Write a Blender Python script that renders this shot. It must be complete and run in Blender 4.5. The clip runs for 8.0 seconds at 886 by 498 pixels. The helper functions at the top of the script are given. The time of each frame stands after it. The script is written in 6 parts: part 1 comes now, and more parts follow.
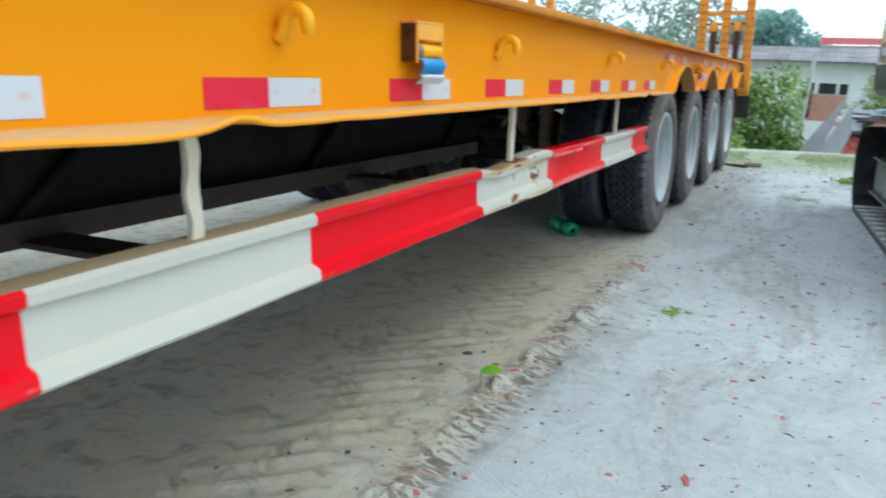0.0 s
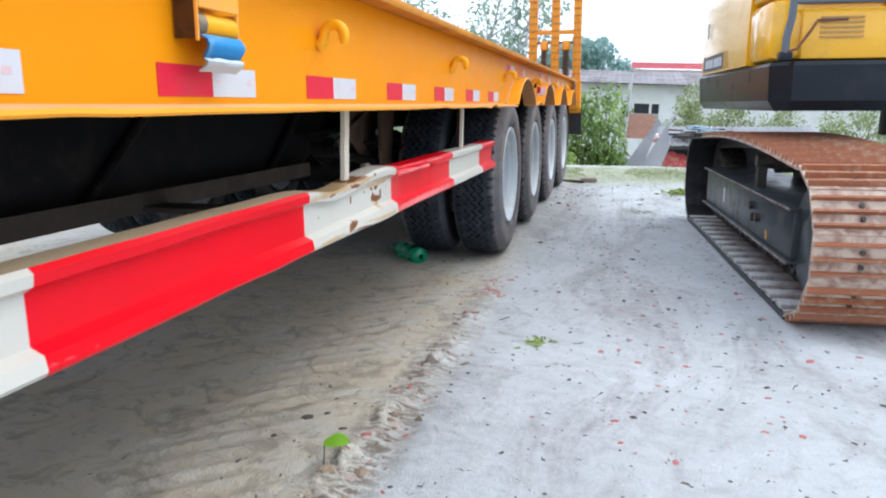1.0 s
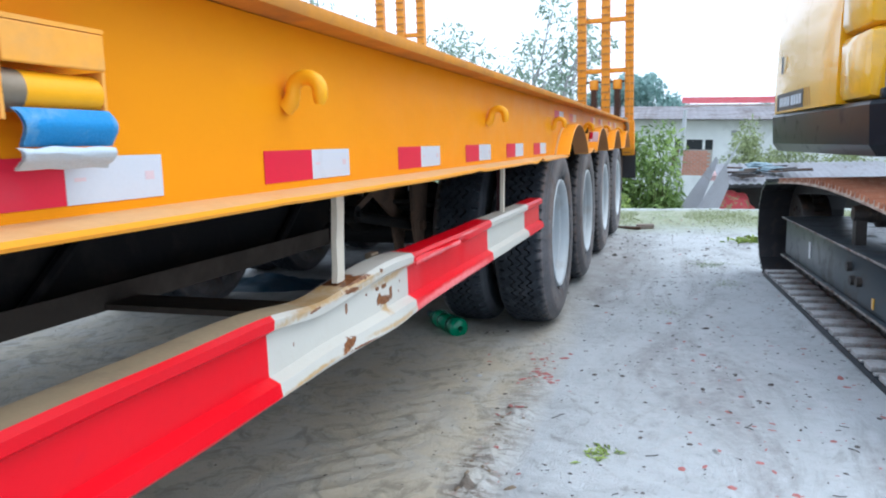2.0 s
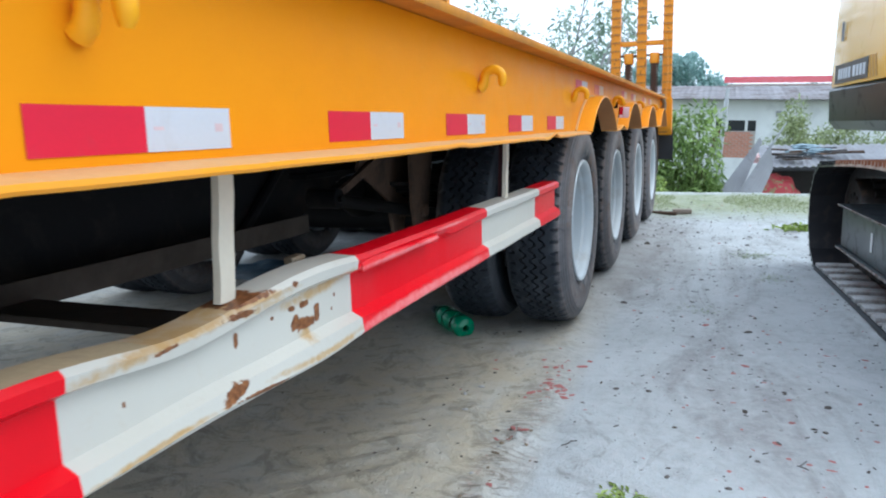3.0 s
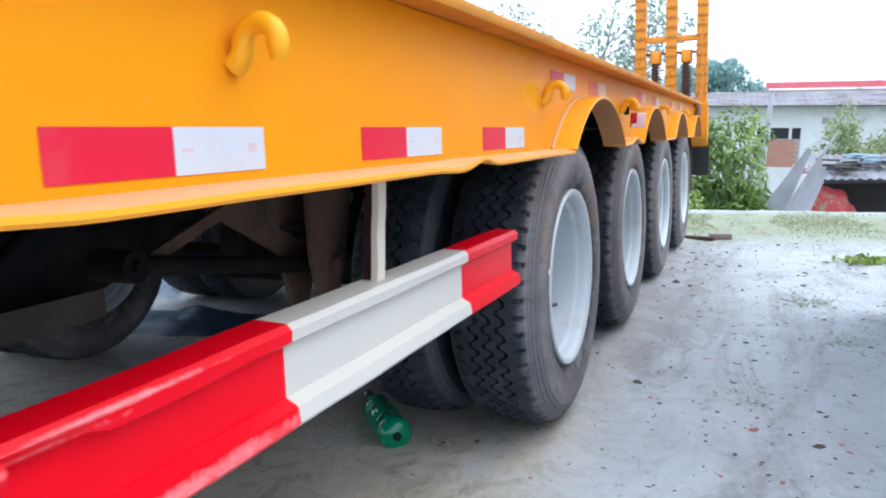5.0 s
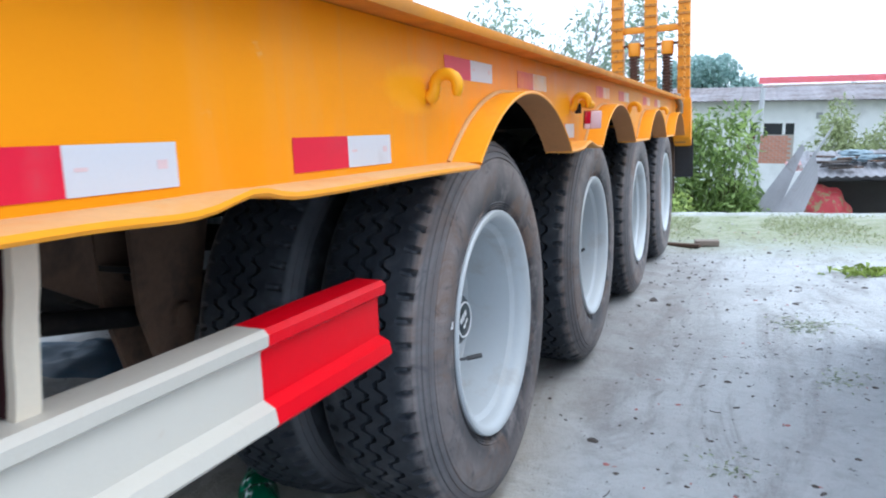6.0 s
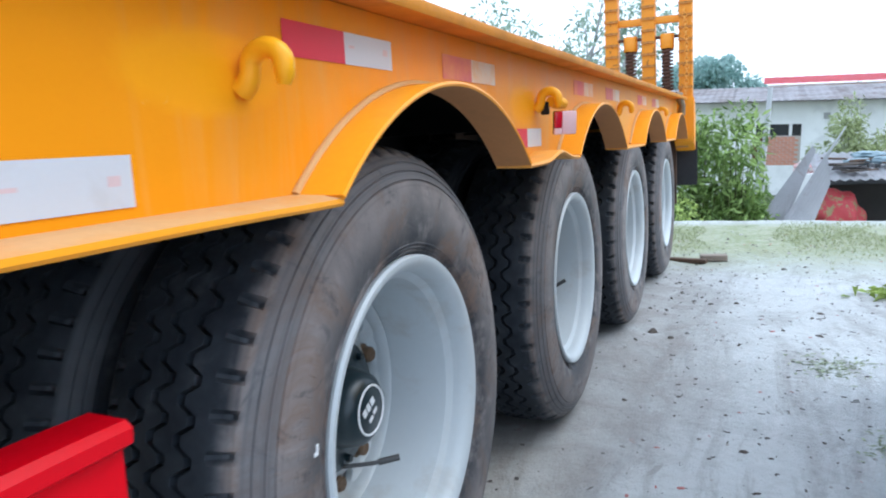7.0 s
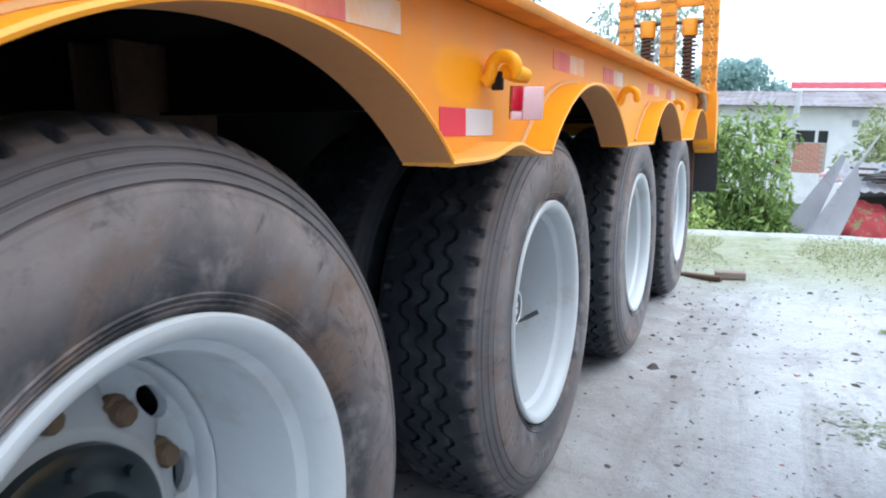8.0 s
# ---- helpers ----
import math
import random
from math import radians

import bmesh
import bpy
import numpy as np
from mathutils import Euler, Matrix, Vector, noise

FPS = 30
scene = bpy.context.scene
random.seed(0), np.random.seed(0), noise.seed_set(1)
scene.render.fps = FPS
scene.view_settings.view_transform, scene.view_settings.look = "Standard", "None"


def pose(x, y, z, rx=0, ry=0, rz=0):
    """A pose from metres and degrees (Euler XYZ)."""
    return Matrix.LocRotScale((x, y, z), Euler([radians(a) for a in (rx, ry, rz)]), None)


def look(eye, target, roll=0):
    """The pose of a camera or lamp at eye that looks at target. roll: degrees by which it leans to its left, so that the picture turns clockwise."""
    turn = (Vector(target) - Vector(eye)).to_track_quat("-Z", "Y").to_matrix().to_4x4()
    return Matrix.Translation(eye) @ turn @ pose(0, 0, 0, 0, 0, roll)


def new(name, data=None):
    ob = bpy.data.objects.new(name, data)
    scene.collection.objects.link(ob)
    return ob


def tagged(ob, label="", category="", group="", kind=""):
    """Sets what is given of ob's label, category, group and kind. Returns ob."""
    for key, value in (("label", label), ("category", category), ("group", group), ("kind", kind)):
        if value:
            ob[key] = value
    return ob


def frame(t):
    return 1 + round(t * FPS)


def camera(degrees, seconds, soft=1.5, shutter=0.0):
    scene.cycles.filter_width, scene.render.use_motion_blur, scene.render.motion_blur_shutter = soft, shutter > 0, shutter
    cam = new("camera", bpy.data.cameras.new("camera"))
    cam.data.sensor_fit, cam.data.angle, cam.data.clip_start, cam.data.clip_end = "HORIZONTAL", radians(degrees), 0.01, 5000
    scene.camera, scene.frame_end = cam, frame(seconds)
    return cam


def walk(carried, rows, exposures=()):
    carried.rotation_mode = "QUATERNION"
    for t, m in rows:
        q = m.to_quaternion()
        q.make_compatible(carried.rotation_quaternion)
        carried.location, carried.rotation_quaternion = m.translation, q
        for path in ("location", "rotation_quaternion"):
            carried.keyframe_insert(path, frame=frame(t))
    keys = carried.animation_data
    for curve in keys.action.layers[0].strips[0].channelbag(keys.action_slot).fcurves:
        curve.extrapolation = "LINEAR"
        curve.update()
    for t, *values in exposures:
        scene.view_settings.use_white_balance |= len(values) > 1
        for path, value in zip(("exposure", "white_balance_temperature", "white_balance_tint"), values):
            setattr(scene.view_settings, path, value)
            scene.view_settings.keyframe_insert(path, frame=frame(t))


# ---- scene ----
cam = camera(63.0, 8.0, soft=2.0, shutter=0.2)
PATH = [
    (0, (0.841, 0.907, 1.037), (-0.032, 2.647, 0.578), 0.5),
    (0.5, (0.757, 1.148, 0.954), (0.24, 3.023, 0.487), 0.6),
    (1, (0.691, 1.333, 0.972), (0.211, 3.234, 0.58), -0.2),
    (1.5, (0.698, 1.595, 1.064), (0.071, 3.468, 0.748), -0.6),
    (1.7, (0.614, 1.725, 1.049), (0.015, 3.613, 0.772), -1.4),
    (2.8, (0.589, 2.222, 1.024), (-0.106, 4.068, 0.696), -1.8),
    (3, (0.593, 2.354, 1.006), (-0.11, 4.196, 0.673), -1.4),
    (3.5, (0.545, 2.651, 0.917), (-0.156, 4.496, 0.594), 0.1),
    (4, (0.494, 2.925, 0.874), (-0.173, 4.779, 0.528), 0.5),
    (4.5, (0.548, 3.204, 0.954), (-0.194, 5.029, 0.611), -1.0),
    (4.7, (0.551, 3.334, 1.015), (-0.238, 5.145, 0.707), -1.2),
    (5.8, (0.58, 4.013, 1.019), (-0.192, 5.832, 0.714), -3.0),
    (6, (0.598, 4.148, 1.030), (-0.187, 5.961, 0.721), -2.4),
    (6.5, (0.591, 4.456, 1.028), (-0.211, 6.265, 0.731), -2.8),
    (7, (0.555, 4.787, 1.034), (-0.244, 6.598, 0.737), -3.0),
    (7.5, (0.545, 5.126, 0.999), (-0.260, 6.932, 0.679), -1.0),
    (8, (0.512, 5.427, 1.011), (-0.327, 7.228, 0.691), -0.5),
]
walk(cam, [(t, look(eye, target, roll)) for t, eye, target, roll in PATH],
     [(0, 0.30, 5850, -3), (0.5, 0.52, 6100, 7), (1, 0.60, 6000, 9), (1.5, 0.56, 5650, 8), (3, 0.42, 5650, 4), (3.5, 0.52, 5900, 8), (4, 0.67, 5950, 9), (4.5, 0.78, 5750, 10), (6, 0.66, 5650, 8), (6.5, 0.62, 5630, 9),
      (7, 0.64, 5600, 6), (7.5, 0.74, 5550, 6), (8, 0.88, 5780, 9)])

# ---- light: a bright overcast sky ----
world = bpy.data.worlds.new("overcast_sky")
scene.world = world
world.use_nodes = True
wt = world.node_tree
for n in list(wt.nodes):
    wt.nodes.remove(n)
SUN_UP, SUN_TURN = 58.0, 75.0
sky = wt.nodes.new("ShaderNodeTexSky")
sky.sky_type, sky.sun_disc = "NISHITA", False
sky.sun_elevation, sky.sun_rotation = radians(SUN_UP), radians(SUN_TURN)
sky.air_density, sky.dust_density = 1.0, 4.0
cloud = wt.nodes.new("ShaderNodeMixRGB")
cloud.inputs["Fac"].default_value = 0.80
cloud.inputs["Color2"].default_value = (9.0, 9.6, 10.6, 1)
bg = wt.nodes.new("ShaderNodeBackground")
bg.inputs["Strength"].default_value = 0.135
wout = wt.nodes.new("ShaderNodeOutputWorld")
wt.links.new(sky.outputs["Color"], cloud.inputs["Color1"])
wt.links.new(cloud.outputs["Color"], bg.inputs["Color"])
wt.links.new(bg.outputs["Background"], wout.inputs["Surface"])

sun = new("sun", bpy.data.lights.new("sun", "SUN"))
sun.data.energy, sun.data.angle, sun.data.color = 1.0, radians(50), (1.0, 0.97, 0.92)
az, el = radians(SUN_TURN), radians(SUN_UP)
sun.matrix_world = look((30 * math.sin(az) * math.cos(el), 30 * math.cos(az) * math.cos(el), 30 * math.sin(el)), (0, 0, 0))


# ---- materials ----
def nodes_of(name):
    m = bpy.data.materials.new(name)
    m.use_nodes = True
    t = m.node_tree
    return m, t, t.nodes["Principled BSDF"]


def noise_node(t, scale, detail=4.0, rough=0.6, distort=0.0, space="Object", stretch=None):
    co = t.nodes.new("ShaderNodeTexCoord")
    n = t.nodes.new("ShaderNodeTexNoise")
    n.inputs["Scale"].default_value, n.inputs["Detail"].default_value = scale, detail
    n.inputs["Roughness"].default_value, n.inputs["Distortion"].default_value = rough, distort
    if stretch:
        mp = t.nodes.new("ShaderNodeMapping")
        mp.inputs["Scale"].default_value = stretch
        t.links.new(co.outputs[space], mp.inputs["Vector"])
        t.links.new(mp.outputs["Vector"], n.inputs["Vector"])
    else:
        t.links.new(co.outputs[space], n.inputs["Vector"])
    return n.outputs["Fac"]


def ramp_node(t, fac, lo, hi, a=0.0, b=1.0):
    r = t.nodes.new("ShaderNodeMapRange")
    r.inputs["From Min"].default_value, r.inputs["From Max"].default_value = lo, hi
    r.inputs["To Min"].default_value, r.inputs["To Max"].default_value = a, b
    t.links.new(fac, r.inputs["Value"])
    return r.outputs["Result"]


def mix_node(t, fac, a, b, how="MIX"):
    m = t.nodes.new("ShaderNodeMixRGB")
    m.blend_type = how
    for sock, v in (("Fac", fac), ("Color1", a), ("Color2", b)):
        if isinstance(v, (int, float)):
            m.inputs[sock].default_value = v
        elif isinstance(v, tuple):
            m.inputs[sock].default_value = (*v, 1)
        else:
            t.links.new(v, m.inputs[sock])
    return m.outputs["Color"]


def maths(t, op, a, b=0.0):
    m = t.nodes.new("ShaderNodeMath")
    m.operation = op
    for i, v in enumerate((a, b)):
        if isinstance(v, (int, float)):
            m.inputs[i].default_value = v
        else:
            t.links.new(v, m.inputs[i])
    return m.outputs[0]


def bump_node(t, p, height, strength=0.3, distance=0.01):
    b = t.nodes.new("ShaderNodeBump")
    b.inputs["Strength"].default_value, b.inputs["Distance"].default_value = strength, distance
    t.links.new(height, b.inputs["Height"])
    t.links.new(b.outputs["Normal"], p.inputs["Normal"])


def surface(name, base, rough=0.5, metal=0.0, dirt=None, dirt_at=(0.55, 0.75), dirt_scale=6.0, grain=60.0, vary=0.12, broad=1.3,
            bump=0.15, deep=0.003, coat=0.0, space="Object", stretch=None, scatter=0.0, spec=0.5):
    """Paint, metal, rubber or soil: a base colour that varies at two scales, patches of dirt or rust, grain in gloss and relief."""
    m, t, p = nodes_of(name)
    big = noise_node(t, broad, 5, space=space, stretch=stretch)
    fine = noise_node(t, grain, 3, space=space)
    col = mix_node(t, ramp_node(t, big, 0.3, 0.7), tuple(c * (1 - vary) for c in base), tuple(min(1, c * (1 + vary)) for c in base))
    col = mix_node(t, ramp_node(t, fine, 0.3, 0.7, 0, 0.5), col, tuple(c * (1 - 1.2 * vary) for c in base))
    if scatter:
        info = t.nodes.new("ShaderNodeObjectInfo")
        col = mix_node(t, maths(t, "MULTIPLY", info.outputs["Random"], scatter), col, tuple(c * 0.45 for c in base))
    ro = ramp_node(t, fine, 0.2, 0.8, max(0.03, rough - 0.08), min(1, rough + 0.1))
    if dirt:
        spots = noise_node(t, dirt_scale, 8, 0.65, 0.4, space=space, stretch=stretch)
        mask = ramp_node(t, spots, *dirt_at)
        col = mix_node(t, mask, col, dirt)
        ro = ramp_node(t, mask, 0, 1, rough, max(rough, 0.85))
    t.links.new(col, p.inputs["Base Color"])
    t.links.new(ro, p.inputs["Roughness"])
    p.inputs["Metallic"].default_value = metal
    p.inputs["Specular IOR Level"].default_value = spec
    p.inputs["Coat Weight"].default_value = coat
    p.inputs["Coat Roughness"].default_value = 0.08 if coat > 0.6 else 0.25
    bump_node(t, p, maths(t, "ADD", fine, big), bump, deep)
    return m


YELLOW = (0.88, 0.345, 0.004)
M_YELLOW = surface("yellow_paint", YELLOW, 0.42, dirt=(0.62, 0.30, 0.05), dirt_at=(0.56, 0.86), dirt_scale=3.2, grain=90, vary=0.06, bump=0.05, stretch=(1, 0.6, 2.5))
M_YELLOW_DUST = surface("dusty_yellow_paint", (0.80, 0.34, 0.03), 0.6, dirt=(0.55, 0.33, 0.13), dirt_at=(0.45, 0.8), dirt_scale=7, grain=70, vary=0.1, bump=0.12)
M_YELLOW_FRESH = surface("fresh_yellow_paint", (0.84, 0.375, 0.002), 0.42, spec=0.3, grain=40, vary=0.05, bump=0.1)
M_RAMP = surface("worn_yellow_ramp_paint", (0.80, 0.30, 0.01), 0.5, dirt=(0.16, 0.07, 0.03), dirt_at=(0.58, 0.66), dirt_scale=16, grain=80, vary=0.1)


def plate_paint():
    """The side plate: clear yellow, pale with dust and painted sky sheen towards the wheels, touched up by hand round
    the hooks.
    """
    m, t, p = nodes_of("side_plate_paint")
    co = t.nodes.new("ShaderNodeTexCoord")
    sep = t.nodes.new("ShaderNodeSeparateXYZ")
    t.links.new(co.outputs["Object"], sep.inputs[0])
    big, mid, fine = noise_node(t, 1.1, 5, stretch=(1, 0.7, 2.0)), noise_node(t, 7, 6, 0.65, 0.6), noise_node(t, 110, 3)
    col = mix_node(t, ramp_node(t, big, 0.3, 0.7), (0.76, 0.262, 0.0008), (0.82, 0.300, 0.001))
    # Pale film along y: dust plus the sky's grazing sheen, put into the colour.
    dust = maths(t, "MULTIPLY", ramp_node(t, maths(t, "ADD", sep.outputs["Y"], maths(t, "MULTIPLY", big, 2.4)), 6.9, 9.0), ramp_node(t, mid, 0.25, 0.7, 0.35, 0.85))
    touch = None
    for y, z, wide, tall in ((5.43, 1.12, 0.13, 0.05), (6.62, 1.11, 0.13, 0.055), (7.86, 1.12, 0.11, 0.05)):
        dy = maths(t, "DIVIDE", maths(t, "SUBTRACT", sep.outputs["Y"], y), wide)
        dz = maths(t, "DIVIDE", maths(t, "SUBTRACT", sep.outputs["Z"], z), tall)
        d = maths(t, "ADD", maths(t, "ADD", maths(t, "MULTIPLY", dy, dy), maths(t, "MULTIPLY", dz, dz)), maths(t, "MULTIPLY", mid, 1.2))
        k = ramp_node(t, d, 1.75, 1.25)
        touch = k if touch is None else maths(t, "MAXIMUM", touch, k)
    col = mix_node(t, dust, col, (0.75, 0.40, 0.10))
    # Pale streaks carry part of the same painted sheen.
    streak = noise_node(t, 5.0, 6, 0.7, 0.8, stretch=(1, 1.6, 0.16))
    col = mix_node(t, maths(t, "MULTIPLY", ramp_node(t, streak, 0.48, 0.66, 0, 0.6), ramp_node(t, sep.outputs["Y"], 4.6, 5.6)), col, (0.70, 0.34, 0.09))
    col = mix_node(t, touch, col, (0.84, 0.335, 0.002))
    scuff = ramp_node(t, noise_node(t, 9, 8, 0.75, 1.5), 0.66, 0.72, 0, 0.6)
    col = mix_node(t, scuff, col, (0.78, 0.42, 0.15))
    t.links.new(col, p.inputs["Base Color"])
    t.links.new(ramp_node(t, mid, 0.3, 0.7, 0.40, 0.56), p.inputs["Roughness"])
    p.inputs["Specular IOR Level"].default_value = 0.09
    bump_node(t, p, maths(t, "ADD", maths(t, "MULTIPLY", big, 2), fine), 0.06, 0.004)
    return m


M_PLATE = plate_paint()
M_UNDER = surface("brown_underside", (0.54, 0.24, 0.085), 0.8, dirt=(0.42, 0.20, 0.08), dirt_scale=6, grain=80, vary=0.12)
M_FLANGE_TOP = surface("dust_on_yellow_paint", (0.60, 0.345, 0.135), 0.75, dirt=(0.62, 0.27, 0.03), dirt_at=(0.50, 0.85), dirt_scale=8, grain=70, vary=0.1)
M_TOP_FLANGE = surface("brownish_yellow_paint", (0.66, 0.26, 0.02), 0.6, dirt=(0.42, 0.19, 0.05), dirt_at=(0.42, 0.75), dirt_scale=5, grain=70, vary=0.12, bump=0.1, spec=0.25)
M_LUG = surface("brown_worn_lug", (0.48, 0.20, 0.03), 0.6, dirt=(0.22, 0.10, 0.04), dirt_at=(0.45, 0.65), dirt_scale=25, vary=0.2)
M_TAPE_RED = surface("red_reflective_film", (0.62, 0.002, 0.035), 0.45, dirt=(0.5, 0.06, 0.08), dirt_at=(0.55, 0.9), dirt_scale=9, grain=300, vary=0.06, bump=0.04)
M_TAPE_WHITE = surface("white_reflective_film", (0.55, 0.58, 0.63), 0.4, dirt=(0.46, 0.45, 0.46), dirt_at=(0.55, 0.9), dirt_scale=9, grain=300, vary=0.04, bump=0.04)
M_TAPE_PINK = surface("faded_red_film", (0.66, 0.16, 0.16), 0.6, dirt=(0.74, 0.33, 0.16), dirt_at=(0.42, 0.68), dirt_scale=14, grain=200, vary=0.1, bump=0.04)
M_TAPE_CREAM = surface("faded_white_film", (0.72, 0.62, 0.52), 0.6, dirt=(0.76, 0.44, 0.18), dirt_at=(0.42, 0.68), dirt_scale=14, grain=200, vary=0.08, bump=0.04)
M_TAPE_MARK = surface("faded_red_print", (0.62, 0.48, 0.50), 0.5)
M_STEEL = surface("chassis_black_steel", (0.008, 0.008, 0.009), 0.6, dirt=(0.040, 0.034, 0.029), dirt_at=(0.5, 0.8), dirt_scale=5, grain=50, vary=0.3, spec=0.15)
M_STEEL_RUST = surface("brown_dusty_steel", (0.13, 0.085, 0.06), 0.8, spec=0.15, dirt=(0.05, 0.04, 0.035), dirt_at=(0.45, 0.7), dirt_scale=6, grain=60, vary=0.25)
M_BEAM_DUST = surface("dusty_grey_steel", (0.060, 0.050, 0.042), 0.85, spec=0.15, dirt=(0.08, 0.065, 0.055), dirt_at=(0.45, 0.7), dirt_scale=5, grain=60, vary=0.2)
M_MAROON_STEEL = surface("dark_maroon_steel", (0.030, 0.009, 0.011), 0.6, grain=90, vary=0.2, spec=0.2)
M_POST = surface("cream_post_paint", (0.68, 0.62, 0.50), 0.55, dirt=(0.16, 0.10, 0.06), dirt_at=(0.66, 0.70), dirt_scale=9, grain=120, vary=0.08)
M_RUST = surface("flaking_rust", (0.22, 0.085, 0.03), 0.9, dirt=(0.10, 0.04, 0.02), dirt_at=(0.5, 0.7), dirt_scale=60, grain=200, vary=0.35, bump=0.5)
M_RIM = surface("grey_white_rim_paint", (0.50, 0.54, 0.56), 0.38, dirt=(0.38, 0.36, 0.33), dirt_at=(0.55, 0.85), dirt_scale=7, grain=70, vary=0.05, bump=0.06)
M_HUB = surface("dark_green_hub_paint", (0.008, 0.020, 0.026), 0.30, dirt=(0.04, 0.036, 0.03), dirt_at=(0.66, 0.85), dirt_scale=18, grain=90, vary=0.2)
M_NUT = surface("rusty_nut", (0.16, 0.105, 0.065), 0.7, metal=0.2, grain=200, vary=0.3)
M_VALVE = surface("grey_valve", (0.08, 0.08, 0.08), 0.5, metal=0.5, grain=200)
M_WHITE = surface("white_print", (0.75, 0.76, 0.77), 0.4, vary=0.03)
M_SPRING = surface("brown_spring_steel", (0.10, 0.045, 0.028), 0.7, dirt=(0.04, 0.03, 0.025), grain=90, vary=0.25)
M_STRAP = surface("blue_strap_webbing", (0.02, 0.23, 0.52), 0.7, dirt=(0.30, 0.45, 0.55), dirt_at=(0.5, 0.8), dirt_scale=22, grain=350, vary=0.12, bump=0.4)
M_STRAP_END = surface("pale_strap_webbing", (0.52, 0.58, 0.62), 0.7, grain=350, vary=0.1, bump=0.4)
M_CHEEK_SHADE = surface("painted_cheek_shade", (0.085, 0.036, 0.010), 0.8, dirt=(0.04, 0.02, 0.01), dirt_at=(0.45, 0.65), dirt_scale=25, vary=0.2, spec=0.1)
M_CHAIN = surface("chain_steel", (0.25, 0.2, 0.14), 0.5, metal=0.6, vary=0.2)
M_FLAP = surface("black_rubber_flap", (0.022, 0.023, 0.026), 0.65, grain=80, vary=0.2)
M_LAMP_RED = surface("red_lens", (0.55, 0.005, 0.03), 0.18, grain=200, vary=0.05, coat=0.5)
M_LAMP_PALE = surface("pale_pink_lens", (0.80, 0.56, 0.60), 0.2, grain=200, vary=0.05, coat=0.5)
M_DECK = surface("steel_deck", (0.30, 0.20, 0.10), 0.7, dirt=(0.15, 0.12, 0.1), dirt_scale=2, vary=0.15)


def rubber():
    """Tyre rubber: blue-black tread, brownish dust on the +x side only; inner tyres show the bare side, darkened for
    shade.
    """
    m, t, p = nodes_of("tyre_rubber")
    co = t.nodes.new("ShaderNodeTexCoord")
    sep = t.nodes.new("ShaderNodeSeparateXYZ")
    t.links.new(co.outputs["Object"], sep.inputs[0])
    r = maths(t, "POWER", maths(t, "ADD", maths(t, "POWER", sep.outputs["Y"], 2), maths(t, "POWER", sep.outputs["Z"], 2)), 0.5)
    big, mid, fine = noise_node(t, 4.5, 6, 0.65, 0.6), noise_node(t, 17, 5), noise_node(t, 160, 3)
    # One-sided mask: real dust outside, painted shade on the inner tyres.
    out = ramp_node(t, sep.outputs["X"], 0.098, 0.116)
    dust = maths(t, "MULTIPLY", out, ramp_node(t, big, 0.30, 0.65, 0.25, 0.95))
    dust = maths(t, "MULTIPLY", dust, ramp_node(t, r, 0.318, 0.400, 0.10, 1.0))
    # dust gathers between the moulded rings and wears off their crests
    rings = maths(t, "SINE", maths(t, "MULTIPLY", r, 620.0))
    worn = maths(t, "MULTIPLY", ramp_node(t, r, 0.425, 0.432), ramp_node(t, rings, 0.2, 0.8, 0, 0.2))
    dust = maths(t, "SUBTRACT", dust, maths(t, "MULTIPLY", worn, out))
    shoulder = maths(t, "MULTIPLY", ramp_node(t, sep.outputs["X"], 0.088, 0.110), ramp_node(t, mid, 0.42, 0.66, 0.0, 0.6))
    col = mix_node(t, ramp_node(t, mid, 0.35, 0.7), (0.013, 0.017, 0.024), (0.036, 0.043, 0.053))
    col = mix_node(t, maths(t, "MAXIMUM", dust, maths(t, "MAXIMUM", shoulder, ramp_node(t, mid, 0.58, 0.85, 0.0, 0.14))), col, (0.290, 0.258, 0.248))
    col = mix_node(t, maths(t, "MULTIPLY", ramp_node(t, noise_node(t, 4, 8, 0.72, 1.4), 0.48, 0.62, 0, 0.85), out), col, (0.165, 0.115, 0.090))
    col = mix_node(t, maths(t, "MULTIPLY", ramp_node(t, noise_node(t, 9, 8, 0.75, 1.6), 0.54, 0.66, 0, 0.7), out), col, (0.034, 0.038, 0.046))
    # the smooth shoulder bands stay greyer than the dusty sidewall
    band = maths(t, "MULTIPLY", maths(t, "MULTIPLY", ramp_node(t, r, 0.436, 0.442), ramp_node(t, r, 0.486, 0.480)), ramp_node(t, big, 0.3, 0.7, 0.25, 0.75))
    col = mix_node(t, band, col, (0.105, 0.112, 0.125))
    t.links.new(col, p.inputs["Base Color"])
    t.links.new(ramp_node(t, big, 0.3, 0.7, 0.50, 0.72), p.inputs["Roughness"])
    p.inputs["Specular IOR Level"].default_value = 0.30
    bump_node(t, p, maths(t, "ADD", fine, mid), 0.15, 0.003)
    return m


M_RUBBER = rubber()


